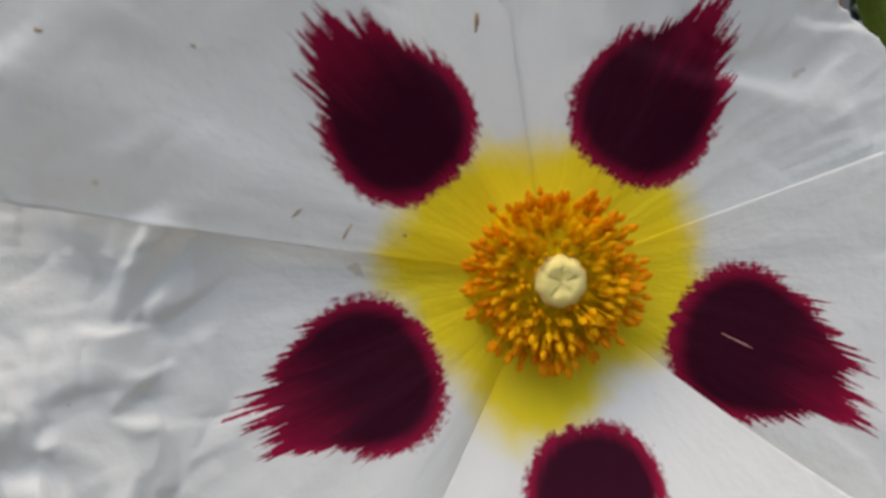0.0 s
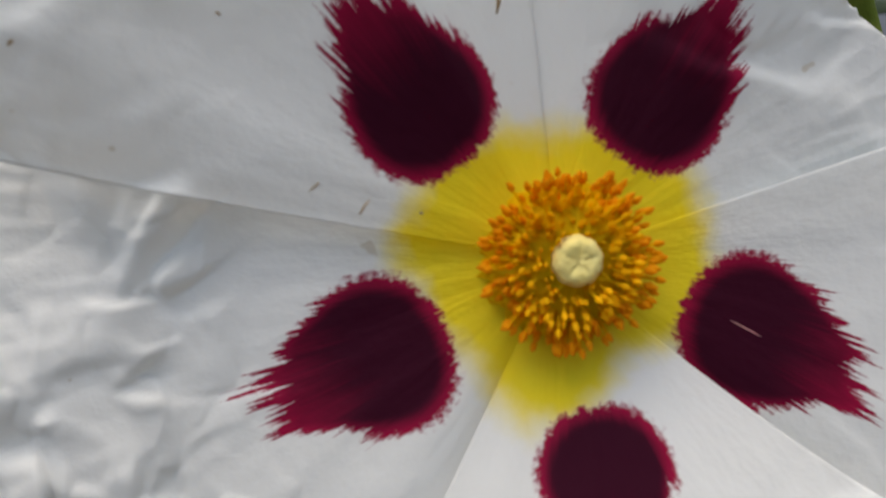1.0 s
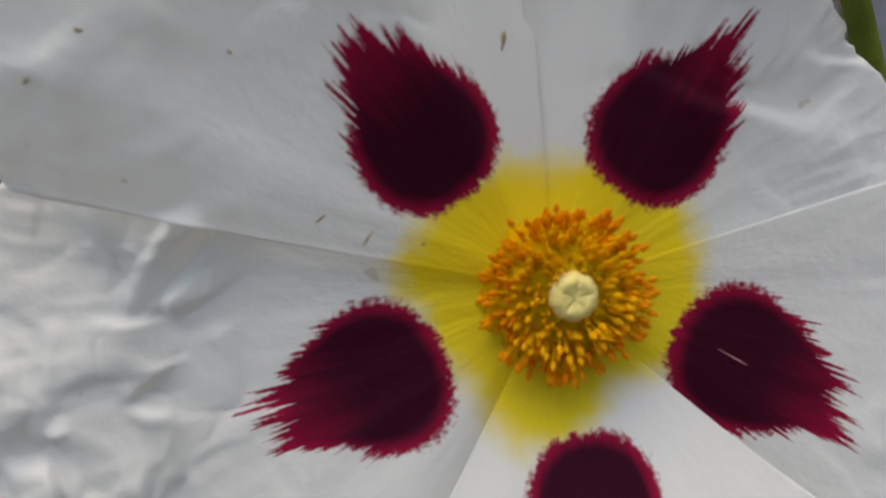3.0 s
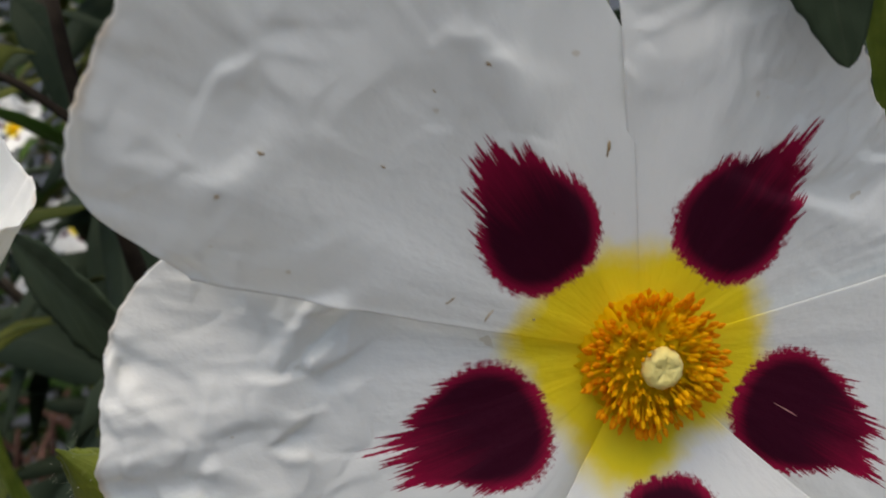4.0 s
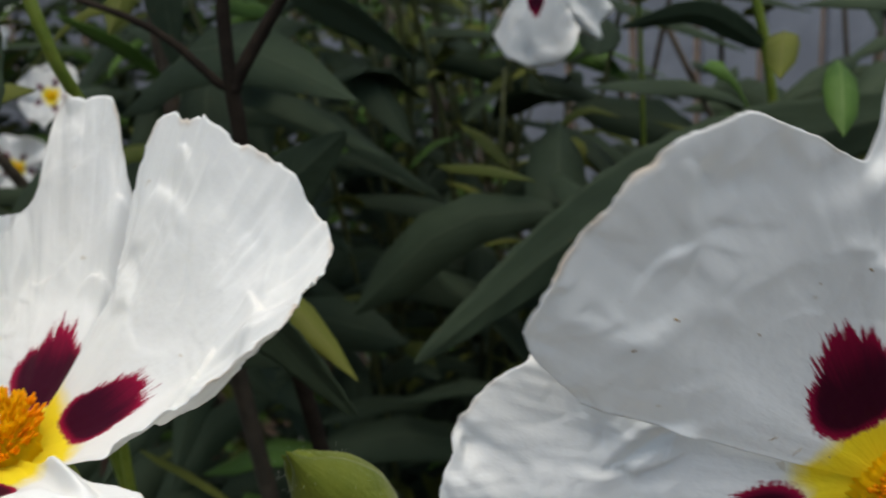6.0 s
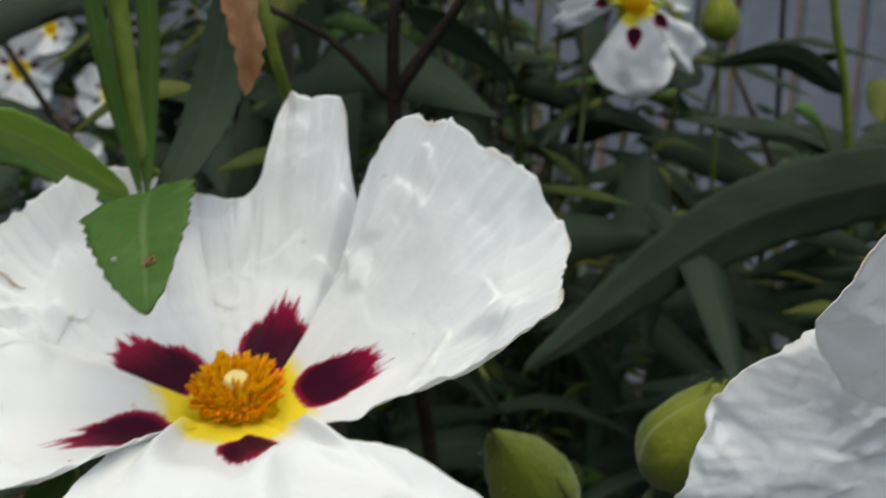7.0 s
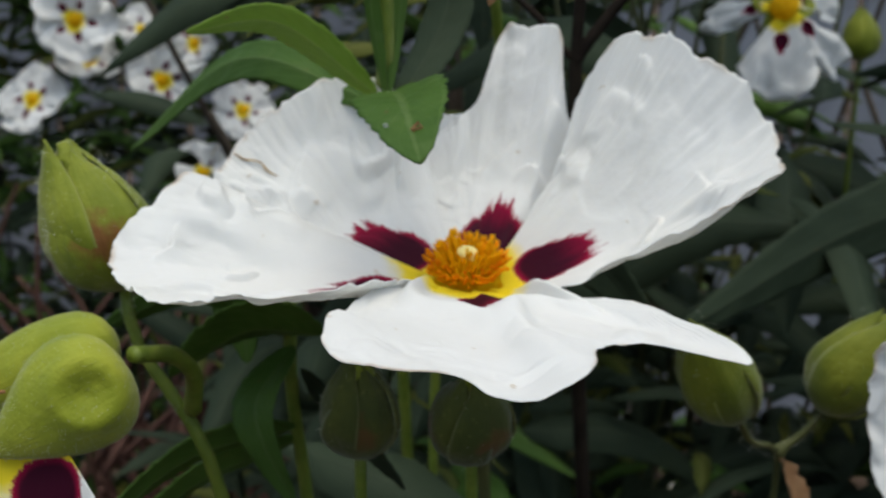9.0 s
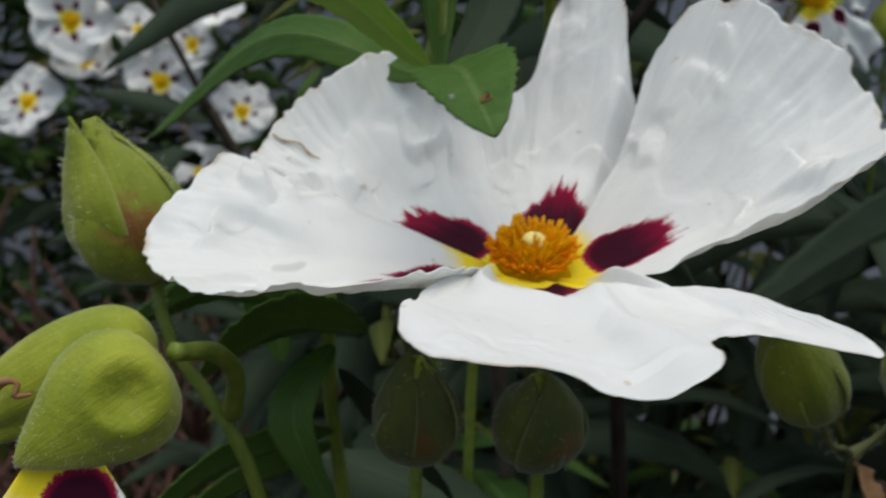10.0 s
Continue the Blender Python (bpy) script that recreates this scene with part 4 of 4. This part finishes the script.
young = shoot("leafy_shoot", "bright green young shoot with curved leaves behind the open flower",
      [(-0.110, 0.056, 0.985), (-0.110, 0.056, 0.945), (-0.110, 0.057, 0.927), (-0.111, 0.066, 0.9215), (-0.112, 0.090, 0.912), (-0.113, 0.125, 0.88), (-0.11, 0.16, 0.7), (-0.10, 0.10, 0.0)], [0.0014, 0.0014, 0.0015, 0.0016, 0.003, 0.004],
      [((-0.1112, 0.0540, 0.9220), (-0.1255, 0.0480, 0.9335), (-0.1372, 0.0430, 0.9325), 0.0062, (0.3, -0.25, 0.9), LEAF_YOUNG),
       ((-0.1120, 0.0580, 0.9200), (-0.137, 0.083, 0.9235), (-0.1690, 0.1148, 0.9000), 0.0088, (0.3, 0.4, 0.85), LEAF_GREEN),
       ((-0.1085, 0.0530, 0.9225), (-0.1065, 0.038, 0.9235), (-0.1033, 0.0195, 0.9190), 0.0155, (1.0, 0.1, 0.25), LEAF_GREEN),
       ((-0.1100, 0.0560, 0.9210), (-0.1125, 0.0535, 0.945), (-0.112, 0.0520, 0.985), 0.0034, (0.9, -0.5, 0.0), LEAF_GREEN),
       ((-0.1095, 0.0570, 0.9210), (-0.1070, 0.0600, 0.945), (-0.1085, 0.0640, 0.985), 0.0034, (0.8, 0.6, 0.1), LEAF_GREEN),
       ((-0.1090, 0.0600, 0.9180), (-0.1010, 0.0700, 0.932), (-0.0960, 0.0740, 0.955), 0.0095, (0.9, -0.2, 0.3), LEAF)])

blade = [c for c in young.children if c.name.startswith("leaf")][2]
for row, column, size in ((60, 6, 0.0007), (57, 2, 0.0003)):
    c = blade.data.vertices[row * 11 + column]
    q = c.normal.orthogonal().normalized()
    ring = [c.co + (q * math.cos(a) + c.normal.cross(q) * math.sin(a)) * size * (1 + 0.3 * math.sin(3 * a)) for a in np.linspace(0, 6.283, 10, endpoint=False)]
    v = [p + c.normal * 0.00025 for p in ring] + [p - c.normal * 0.0005 for p in ring] + [c.co + c.normal * 0.0004]
    build("blemish", v, [(i, (i + 1) % 10, 20) for i in range(10)] + [(i + 10, (i + 1) % 10 + 10, (i + 1) % 10, i) for i in range(10)], DEAD if column == 6 else HAIR, blade, "red-brown spot" if column == 6 else "pale nibbled spot")

shoot("leafy_shoot", "shoot with broad green leaves below the open flower",
      [(-0.128, 0.066, 0.884), (-0.1285, 0.066, 0.868), (-0.127, 0.07, 0.84), (-0.12, 0.08, 0.6), (-0.11, 0.09, 0.0)], [0.0012, 0.0013, 0.0016, 0.003, 0.004],
      [((-0.1215, 0.0600, 0.8800), (-0.134, 0.058, 0.8815), (-0.1475, 0.0560, 0.8735), 0.0205, (0.1, -0.75, 0.65), LEAF_GREEN),
       ((-0.1290, 0.0660, 0.8790), (-0.1450, 0.070, 0.8840), (-0.1640, 0.0720, 0.8760), 0.0105, (0.1, -0.5, 0.85), LEAF_GREEN),
       ((-0.1275, 0.0640, 0.8760), (-0.1330, 0.055, 0.8680), (-0.1260, 0.0500, 0.8520), 0.0100, (0.9, -0.4, 0.2), LEAF_GREEN),
       ((-0.1270, 0.0680, 0.8700), (-0.118, 0.064, 0.8620), (-0.108, 0.060, 0.8500), 0.0100, (0.4, -0.6, 0.6), LEAF),
       ((-0.1280, 0.0650, 0.8600), (-0.145, 0.052, 0.8600), (-0.160, 0.040, 0.8500), 0.0110, (0.1, -0.6, 0.8), LEAF_GREEN),
       ((-0.1280, 0.0680, 0.8560), (-0.144, 0.060, 0.8520), (-0.158, 0.056, 0.8420), 0.0110, (0.1, -0.6, 0.8), LEAF_GREEN),
       ((-0.1400, 0.0780, 0.8980), (-0.1390, 0.0740, 0.8900), (-0.1370, 0.0700, 0.8700), 0.0150, (0.9, -0.2, 0.1), LEAF_GREEN)])

shoot("leafy_shoot", "shoot with a long dark blue-green leaf between the two flowers",
      [(0.1531, 0.2500, 0.8782), (0.1491, 0.2500, 0.8622), (0.1461, 0.2600, 0.8), (0.1391, 0.28, 0.4), (0.1391, 0.28, 0.0)], [0.0015, 0.0018, 0.002, 0.004, 0.005],
      [((0.1491, 0.2500, 0.8632), (0.0319, 0.2000, 0.8632), (-0.0426, 0.1500, 0.8438), 0.0270, (-0.40, 0.1, 0.9), LEAF),
       ((0.1491, 0.2520, 0.8632), (0.1841, 0.23, 0.8672), (0.2141, 0.20, 0.8572), 0.018, (0.1, -0.5, 0.85), LEAF)], STEM_BROWN)
shoot("leafy_shoot", "shoot with broad dark leaves in the shade behind the flowers",
      [(-0.100, 0.235, 0.955), (-0.1005, 0.232, 0.905), (-0.098, 0.225, 0.866), (-0.08, 0.22, 0.6), (-0.08, 0.22, 0.0)], [0.0022, 0.0028, 0.0032, 0.005, 0.006],
      [((-0.0930, 0.1300, 0.9000), (-0.0750, 0.1080, 0.8850), (-0.0560, 0.0930, 0.8640), 0.0165, (0.6, -0.5, 0.6), LEAF),
       ((-0.0840, 0.1650, 0.8680), (-0.0690, 0.1600, 0.8860), (-0.0520, 0.1560, 0.9000), 0.0180, (0.6, -0.3, -0.6), LEAF),
       ((-0.0990, 0.2050, 0.9450), (-0.0930, 0.1980, 0.9330), (-0.0920, 0.1950, 0.9100), 0.0120, (1, 0, 0.1), LEAF),
       ((-0.1000, 0.2200, 0.9040), (-0.1100, 0.2150, 0.9150), (-0.1230, 0.2150, 0.9240), 0.0070, (0.3, -0.6, 0.6), LEAF_GREEN),
       ((-0.0640, 0.2500, 0.9200), (-0.0480, 0.2450, 0.9120), (-0.0300, 0.2400, 0.8980), 0.0140, (0.3, -0.5, 0.8), LEAF)], STEM_BROWN)
shoot("leafy_shoot", "dark leathery leaf hanging over the flower's edge",
      [(0.024, 0.030, 0.985), (0.0205, 0.016, 0.962), (0.0167, 0.0060, 0.9485), (0.032, 0.034, 0.92), (0.05, 0.07, 0.6), (0.05, 0.08, 0.0)], [0.0012, 0.0014, 0.0015, 0.002, 0.003, 0.004],
      [((0.0165, 0.0055, 0.9480), (0.0130, 0.0012, 0.9340), (0.0130, -0.0003, 0.9183), 0.0125, (1.0, -0.2, 0.2), LEAF)])


# a dark woody branch that forks between the two flowers
branch = thing("branch", "dark brown woody branch forking behind the flowers", "branch")
for name, line, radii in (("limb", [(-0.0713, 0.130, 0.9402), (-0.0723, 0.130, 0.9289), (-0.0727, 0.130, 0.9193), (-0.0725, 0.131, 0.9114), (-0.0728, 0.133, 0.887), (-0.070, 0.140, 0.86), (-0.05, 0.18, 0.6), (-0.04, 0.2, 0.0)], [0.0012, 0.0015, 0.0019, 0.0019, 0.002, 0.0022, 0.004, 0.006]),
                          ("side_limb", [(-0.0728, 0.1305, 0.9170), (-0.0707, 0.130, 0.9205), (-0.065, 0.129, 0.9283), (-0.0585, 0.128, 0.9373), (-0.052, 0.128, 0.952)], [0.0015, 0.0014, 0.0012, 0.001, 0.0008]),
                          ("side_limb", [(-0.0725, 0.1305, 0.9175), (-0.0745, 0.130, 0.9186), (-0.0815, 0.130, 0.9268), (-0.0881, 0.130, 0.9321), (-0.098, 0.131, 0.937)], [0.001, 0.0009, 0.0008, 0.0007, 0.0006])):
    v, f = tube_geo(line, radii, 9, 40, 0.25, 7)
    build(name, v, f, BARK, branch)

# withered flower and yellow-green stem above the open flower
stem = shoot("flower_stalk", "yellow-green flower stalk with a withered brown petal hanging from it", [(-0.097, 0.084, 0.99), (-0.0955, 0.0835, 0.955), (-0.0925, 0.083, 0.935), (-0.091, 0.098, 0.915), (-0.101, 0.112, 0.88), (-0.105, 0.12, 0.7), (-0.10, 0.13, 0.0)], [0.0009, 0.0010, 0.0011, 0.0012, 0.002, 0.003], [])
v, f, uv = leaf_geo((-0.0955, 0.0505, 0.951), (-0.0935, 0.0495, 0.943), (-0.0942, 0.0500, 0.9355), 0.0050, (0.9, 0.3, 0.1), 0.7, 20, 8, 0.5, 9)
build("withered_petal", v, f, DEAD, stem, "curled brown withered petal")
v, f = tube_geo([(-0.0962, 0.0836, 0.962), (-0.097, 0.066, 0.958), (-0.0955, 0.0505, 0.9505)], [0.0005, 0.0004, 0.0004], 6, 12)
build("stalklet", v, f, DEAD, stem)
v, f, uv = leaf_geo((-0.0388, 0.0675, 0.8525), (-0.0370, 0.0655, 0.8465), (-0.0350, 0.0640, 0.8395), 0.0045, (0.7, 0.6, 0.2), 0.8, 16, 6, 0.5, 4)
dead = thing("withered_bract", "small curled brown bract below the forked stalk", "bract")
build("blade", v, f, DEAD, dead)
v, f = tube_geo([(-0.0402, 0.0668, 0.8542), (-0.0396, 0.0673, 0.8533), (-0.0388, 0.0675, 0.8523)], [0.0005, 0.0005], 6, 6)
build("stalklet", v, f, DEAD, dead)

# ---- the shrub behind: stems and a mass of leaves ----


def scatter(name, label, count, seed, where, mats, length=(0.04, 0.075), facing=(0, -0.4, 1.0), category="foliage", weights=(12, 3, 0.15), keep=None):
    """Many small leaves in one mesh; where(rnd) gives a place or None."""
    rnd = random.Random(seed)
    vs, fs, us, slots, k, total = [], [], [], [], 0, 0
    while total < count:
        total += 1
        p = where(rnd)
        if p is None:
            continue
        L = rnd.uniform(*length)
        az = rnd.uniform(0, 6.283)
        d = Vector((math.cos(az), math.sin(az), rnd.uniform(-0.5, 0.55))).normalized()
        p0 = Vector(p)
        p1 = p0 + d * L * 0.5 + Vector((0, 0, L * rnd.uniform(0.0, 0.12)))
        p2 = p0 + d * L + Vector((0, 0, -L * rnd.uniform(0.0, 0.3)))
        side = d.cross(Vector(facing) + Vector((rnd.uniform(-0.7, 0.7), rnd.uniform(-0.7, 0.7), rnd.uniform(-0.5, 0.5))))
        v, f, uv = leaf_geo(p0, p1, p2, L * rnd.uniform(0.17, 0.27), side, seed=rnd.randrange(50), n=6, m=2, thick=0.0003)
        skin = rnd.choices(range(len(mats)), weights=weights[: len(mats)])[0]
        if keep and not keep(*p):
            continue
        vs.append(v)
        fs += [tuple(int(i) + k for i in q) for q in f]
        us.append(uv)
        slots += [skin] * len(f)
        k += len(v)
    ob = build(name, np.concatenate(vs), fs, mats, uvs={"leaf": np.concatenate(us)}, slots=slots)
    return tagged(ob, label, category, kind="stuff")


def clear_of(p, a, b, r):
    """Whether p keeps r away from the line a-b."""
    a, b = Vector(a), Vector(b)
    t = max(0.0, min(1.0, (p - a).dot(b - a) / (b - a).length_squared))
    return (p - a - (b - a) * t).length > r


def near_shrub(rnd):
    x, y, z = rnd.uniform(-0.3, 0.42), rnd.uniform(0.14, 0.55), rnd.uniform(0.55, 1.08)
    p = Vector((x, y, z))
    if x < -0.12 - 0.12 * (y - 0.09) and z > 0.72:
        return None
    if not (clear_of(p, (-0.085, -0.1, 0.95), (0.006, 0.33, 0.91), 0.05) and clear_of(p, (-0.045, -0.08, 0.955), (0.006, 0.33, 0.91), 0.045)):
        return None
    if x > 0.3 * y - 0.04 and z > 0.965 - 0.34 * y and rnd.random() < 0.92:
        return None
    return x, y, z


def low_shrub(rnd):
    return rnd.uniform(-0.45, 0.35), rnd.uniform(0.09, 0.5), rnd.uniform(0.4, 0.835)


def far_shrub(rnd):
    return rnd.uniform(-1.2, 0.12), rnd.uniform(0.86, 1.25), rnd.uniform(0.06, 1.2)


def hollow(x, y, z):
    if x < -0.145 - 0.28 * (y - 0.09):
        return False
    return not (-0.11 < x < 0.05 and y < 0.21 and 0.72 < z < 0.87)


def near_crown(x, y, z):
    """The rounded outline of the near shrub, with a hollow below the forked stalk."""
    if not hollow(x, y, z):
        return False
    return ((x - 0.03) / 0.40) ** 2 + ((y - 0.30) / 0.30) ** 2 + (max(0.0, z - 0.85) / 0.30) ** 2 < 1.1


def far_crown(x, y, z):
    """The rounded, uneven outline of the bush behind."""
    edge = 1 + 0.3 * float(bumps(x * 4, z * 4, 9))
    return ((x + 0.52) / 0.74) ** 2 + ((y - 1.06) / 0.30) ** 2 * 0.6 + (max(0.0, z - 0.6) / 0.58) ** 2 < edge


def foot_shrub(rnd):
    a, r = rnd.uniform(0, 6.283), rnd.uniform(0.2, 1.0) ** 0.5
    return 0.0 + 0.33 * r * math.cos(a), 0.32 + 0.2 * r * math.sin(a), rnd.uniform(0.06, 0.5)


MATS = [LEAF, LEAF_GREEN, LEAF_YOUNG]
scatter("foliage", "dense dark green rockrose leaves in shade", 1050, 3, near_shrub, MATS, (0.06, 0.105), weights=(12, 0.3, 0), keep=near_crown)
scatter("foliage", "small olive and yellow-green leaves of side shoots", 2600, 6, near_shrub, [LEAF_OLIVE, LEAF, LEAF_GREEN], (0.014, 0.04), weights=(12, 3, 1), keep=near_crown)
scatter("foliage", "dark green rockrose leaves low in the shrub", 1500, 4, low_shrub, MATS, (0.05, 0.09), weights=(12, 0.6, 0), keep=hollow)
scatter("foliage", "leaves of the rockrose bush further back", 11000, 5, far_shrub, [LEAF, LEAF_GREEN, LEAF_OLIVE], (0.04, 0.08), weights=(5, 7, 3), keep=far_crown)
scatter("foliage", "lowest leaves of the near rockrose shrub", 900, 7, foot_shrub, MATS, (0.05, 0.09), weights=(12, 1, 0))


def twigs(name, label, count, seed, where, lean, length, radius, mat):
    """A tangle of thin stems in one mesh."""
    rnd = random.Random(seed)
    vs, fs, k = [], [], 0
    for _ in range(count):
        p = Vector(where(rnd))
        d = Vector((rnd.uniform(-lean, lean), rnd.uniform(-lean, lean), 1.0)).normalized()
        L = rnd.uniform(*length)
        q = p + d * L * 0.5 + Vector((rnd.uniform(-1, 1), rnd.uniform(-1, 1), 0)) * L * 0.08
        v, f = tube_geo([p, q, p + d * L], [radius, radius * 0.8, radius * 0.55], 6, 8, 0.2, rnd.randrange(40))
        vs.append(v)
        fs += [tuple(int(i) + k for i in g) for g in f]
        k += len(v)
    return tagged(build(name, np.concatenate(vs), fs, mat), label, "twigs", kind="stuff")


twigs("stems", "olive-green upright stems inside the shrub", 45, 21, lambda r: (r.uniform(-0.06, 0.03), r.uniform(0.38, 0.6), r.uniform(0.5, 0.7)), 0.3, (0.25, 0.42), 0.0016, STEM_OLIVE)
twigs("stems", "dark brown woody stems inside the shrub", 60, 22, lambda r: (r.uniform(-0.08, 0.35), r.uniform(0.48, 0.7), r.uniform(0.15, 0.5)), 0.45, (0.3, 0.6), 0.003, STEM_BROWN)
twigs("dead_twigs", "tangle of reddish-brown dead twigs and leaves", 290, 23, lambda r: (r.uniform(-0.66, -0.24), r.uniform(0.55, 0.8), r.uniform(0.3, 0.56)), 0.9, (0.08, 0.2), 0.0032, TWIG_RED)

# fallen petals on the soil behind the shrub
rnd = random.Random(31)
vs, fs = [], []
for k in range(260):
    x, y, r = rnd.uniform(-0.9, 1.1), rnd.uniform(0.75, 1.68), rnd.uniform(0.008, 0.017)
    turn, tilt = rnd.uniform(0, 6.283), rnd.uniform(-0.4, 0.4)
    low = float(0.05 * bumps(x * 1.3, y * 1.3, 3) + 0.02 * bumps(x * 4, y * 4, 4)) + 0.004
    ring = [(x + r * math.cos(a + turn), y + 0.8 * r * math.sin(a + turn), low + r * abs(tilt) + r * tilt * math.cos(a) + 0.2 * r * math.cos(2 * a)) for a in np.linspace(0, 6.283, 9)[:-1]]
    base = len(vs)
    vs += ring + [(p[0], p[1], p[2] - 0.0006) for p in ring]
    fs += [tuple(range(base, base + 8)), tuple(range(base + 15, base + 7, -1))] + [(base + i, base + 8 + i, base + 8 + (i + 1) % 8, base + (i + 1) % 8) for i in range(8)]
FALLEN = skin_material("fallen_petal", (0.62, 0.60, 0.50, 1), (0.80, 0.79, 0.74, 1), (0.45, 0.36, 0.22, 1), 60, 0.7, 0.2)
tagged(build("fallen_petals", vs, fs, FALLEN), "fallen white petals scattered on the dark soil", "petals", kind="stuff")

# ---- flowers further off ----
small_flower(frame_matrix((0.0150, 0.275, 0.9170), (-0.1, -0.85, 0.5)), 3, -14, 0.88, 9, ((-96, 36, 0), (-38, 22, -22), (22, 20, -30), (110, 24, -32), (168, 20, -26)), "drooping white rockrose flower with an orange centre")
for k, (x, y, z, out, size) in enumerate(((-0.421, 0.800, 0.863, 0.35, 0.98), (-0.355, 0.812, 0.811, 0.5, 0.9), (-0.327, 0.824, 0.841, 0.9, 0.78), (-0.291, 0.836, 0.781, 1.1, 0.78), (-0.322, 0.800, 0.732, 0.5, 0.8), (-0.469, 0.812, 0.794, 0.7, 0.9), (-0.420, 0.824, 0.826, 1.2, 0.75), (-0.375, 0.836, 0.851, 1.4, 0.65), (-0.302, 0.800, 0.874, 0.9, 0.75))):
    small_flower(frame_matrix((x, y, z), (0.15 + 0.45 * math.sin(k * 2.1), -0.9, out * 0.6)), 20 + k, 10, size)

# a closed bud and a bare stem in front of the fence
bud((0.071, 0.35, 0.889), (0.070, 0.349, 0.912), 17.0, [(0.071, 0.35, 0.889), (0.072, 0.352, 0.87), (0.075, 0.36, 0.8), (0.08, 0.37, 0.0)], "bright green bud in front of the fence", None, 0, 31)
shoot("bare_stem", "thin olive stem rising in front of the fence", [(0.094, 0.30, 0.96), (0.096, 0.30, 0.91), (0.104, 0.30, 0.875), (0.112, 0.3, 0.8), (0.12, 0.32, 0.0)], [0.0016, 0.0018, 0.002, 0.003, 0.004],
      [((0.1040, 0.3000, 0.8760), (0.075, 0.29, 0.893), (0.045, 0.285, 0.892), 0.012, (0.1, -0.4, 0.9), LEAF)])

# ---- fence at the back ----
fence = thing("fence", "weathered blue-grey board fence behind the shrubs", "fence", pose(0.75, 1.75, 0))
for k in range(36):
    bm = bmesh.new()
    bmesh.ops.create_cube(bm, size=1, matrix=Matrix.Translation(((k - 20) * 0.115, 0, 0.85)) @ Matrix.Diagonal((0.1, 0.02, 1.7, 1)))
    bmesh.ops.bevel(bm, geom=bm.edges, offset=0.003, segments=1, affect="EDGES")
    me = bpy.data.meshes.new("board")
    bm.to_mesh(me)
    bm.free()
    me.materials.append(FENCE)
    ob = new("board", me)
    ob.parent = fence

for z in (0.35, 1.35):
    bm = bmesh.new()
    bmesh.ops.create_cube(bm, size=1, matrix=Matrix.Translation((-0.29, 0.032, z)) @ Matrix.Diagonal((4.14, 0.04, 0.09, 1)))
    bmesh.ops.bevel(bm, geom=bm.edges, offset=0.003, segments=1, affect="EDGES")
    me = bpy.data.meshes.new("rail")
    bm.to_mesh(me)
    bm.free()
    me.materials.append(FENCE)
    new("rail", me).parent = fence
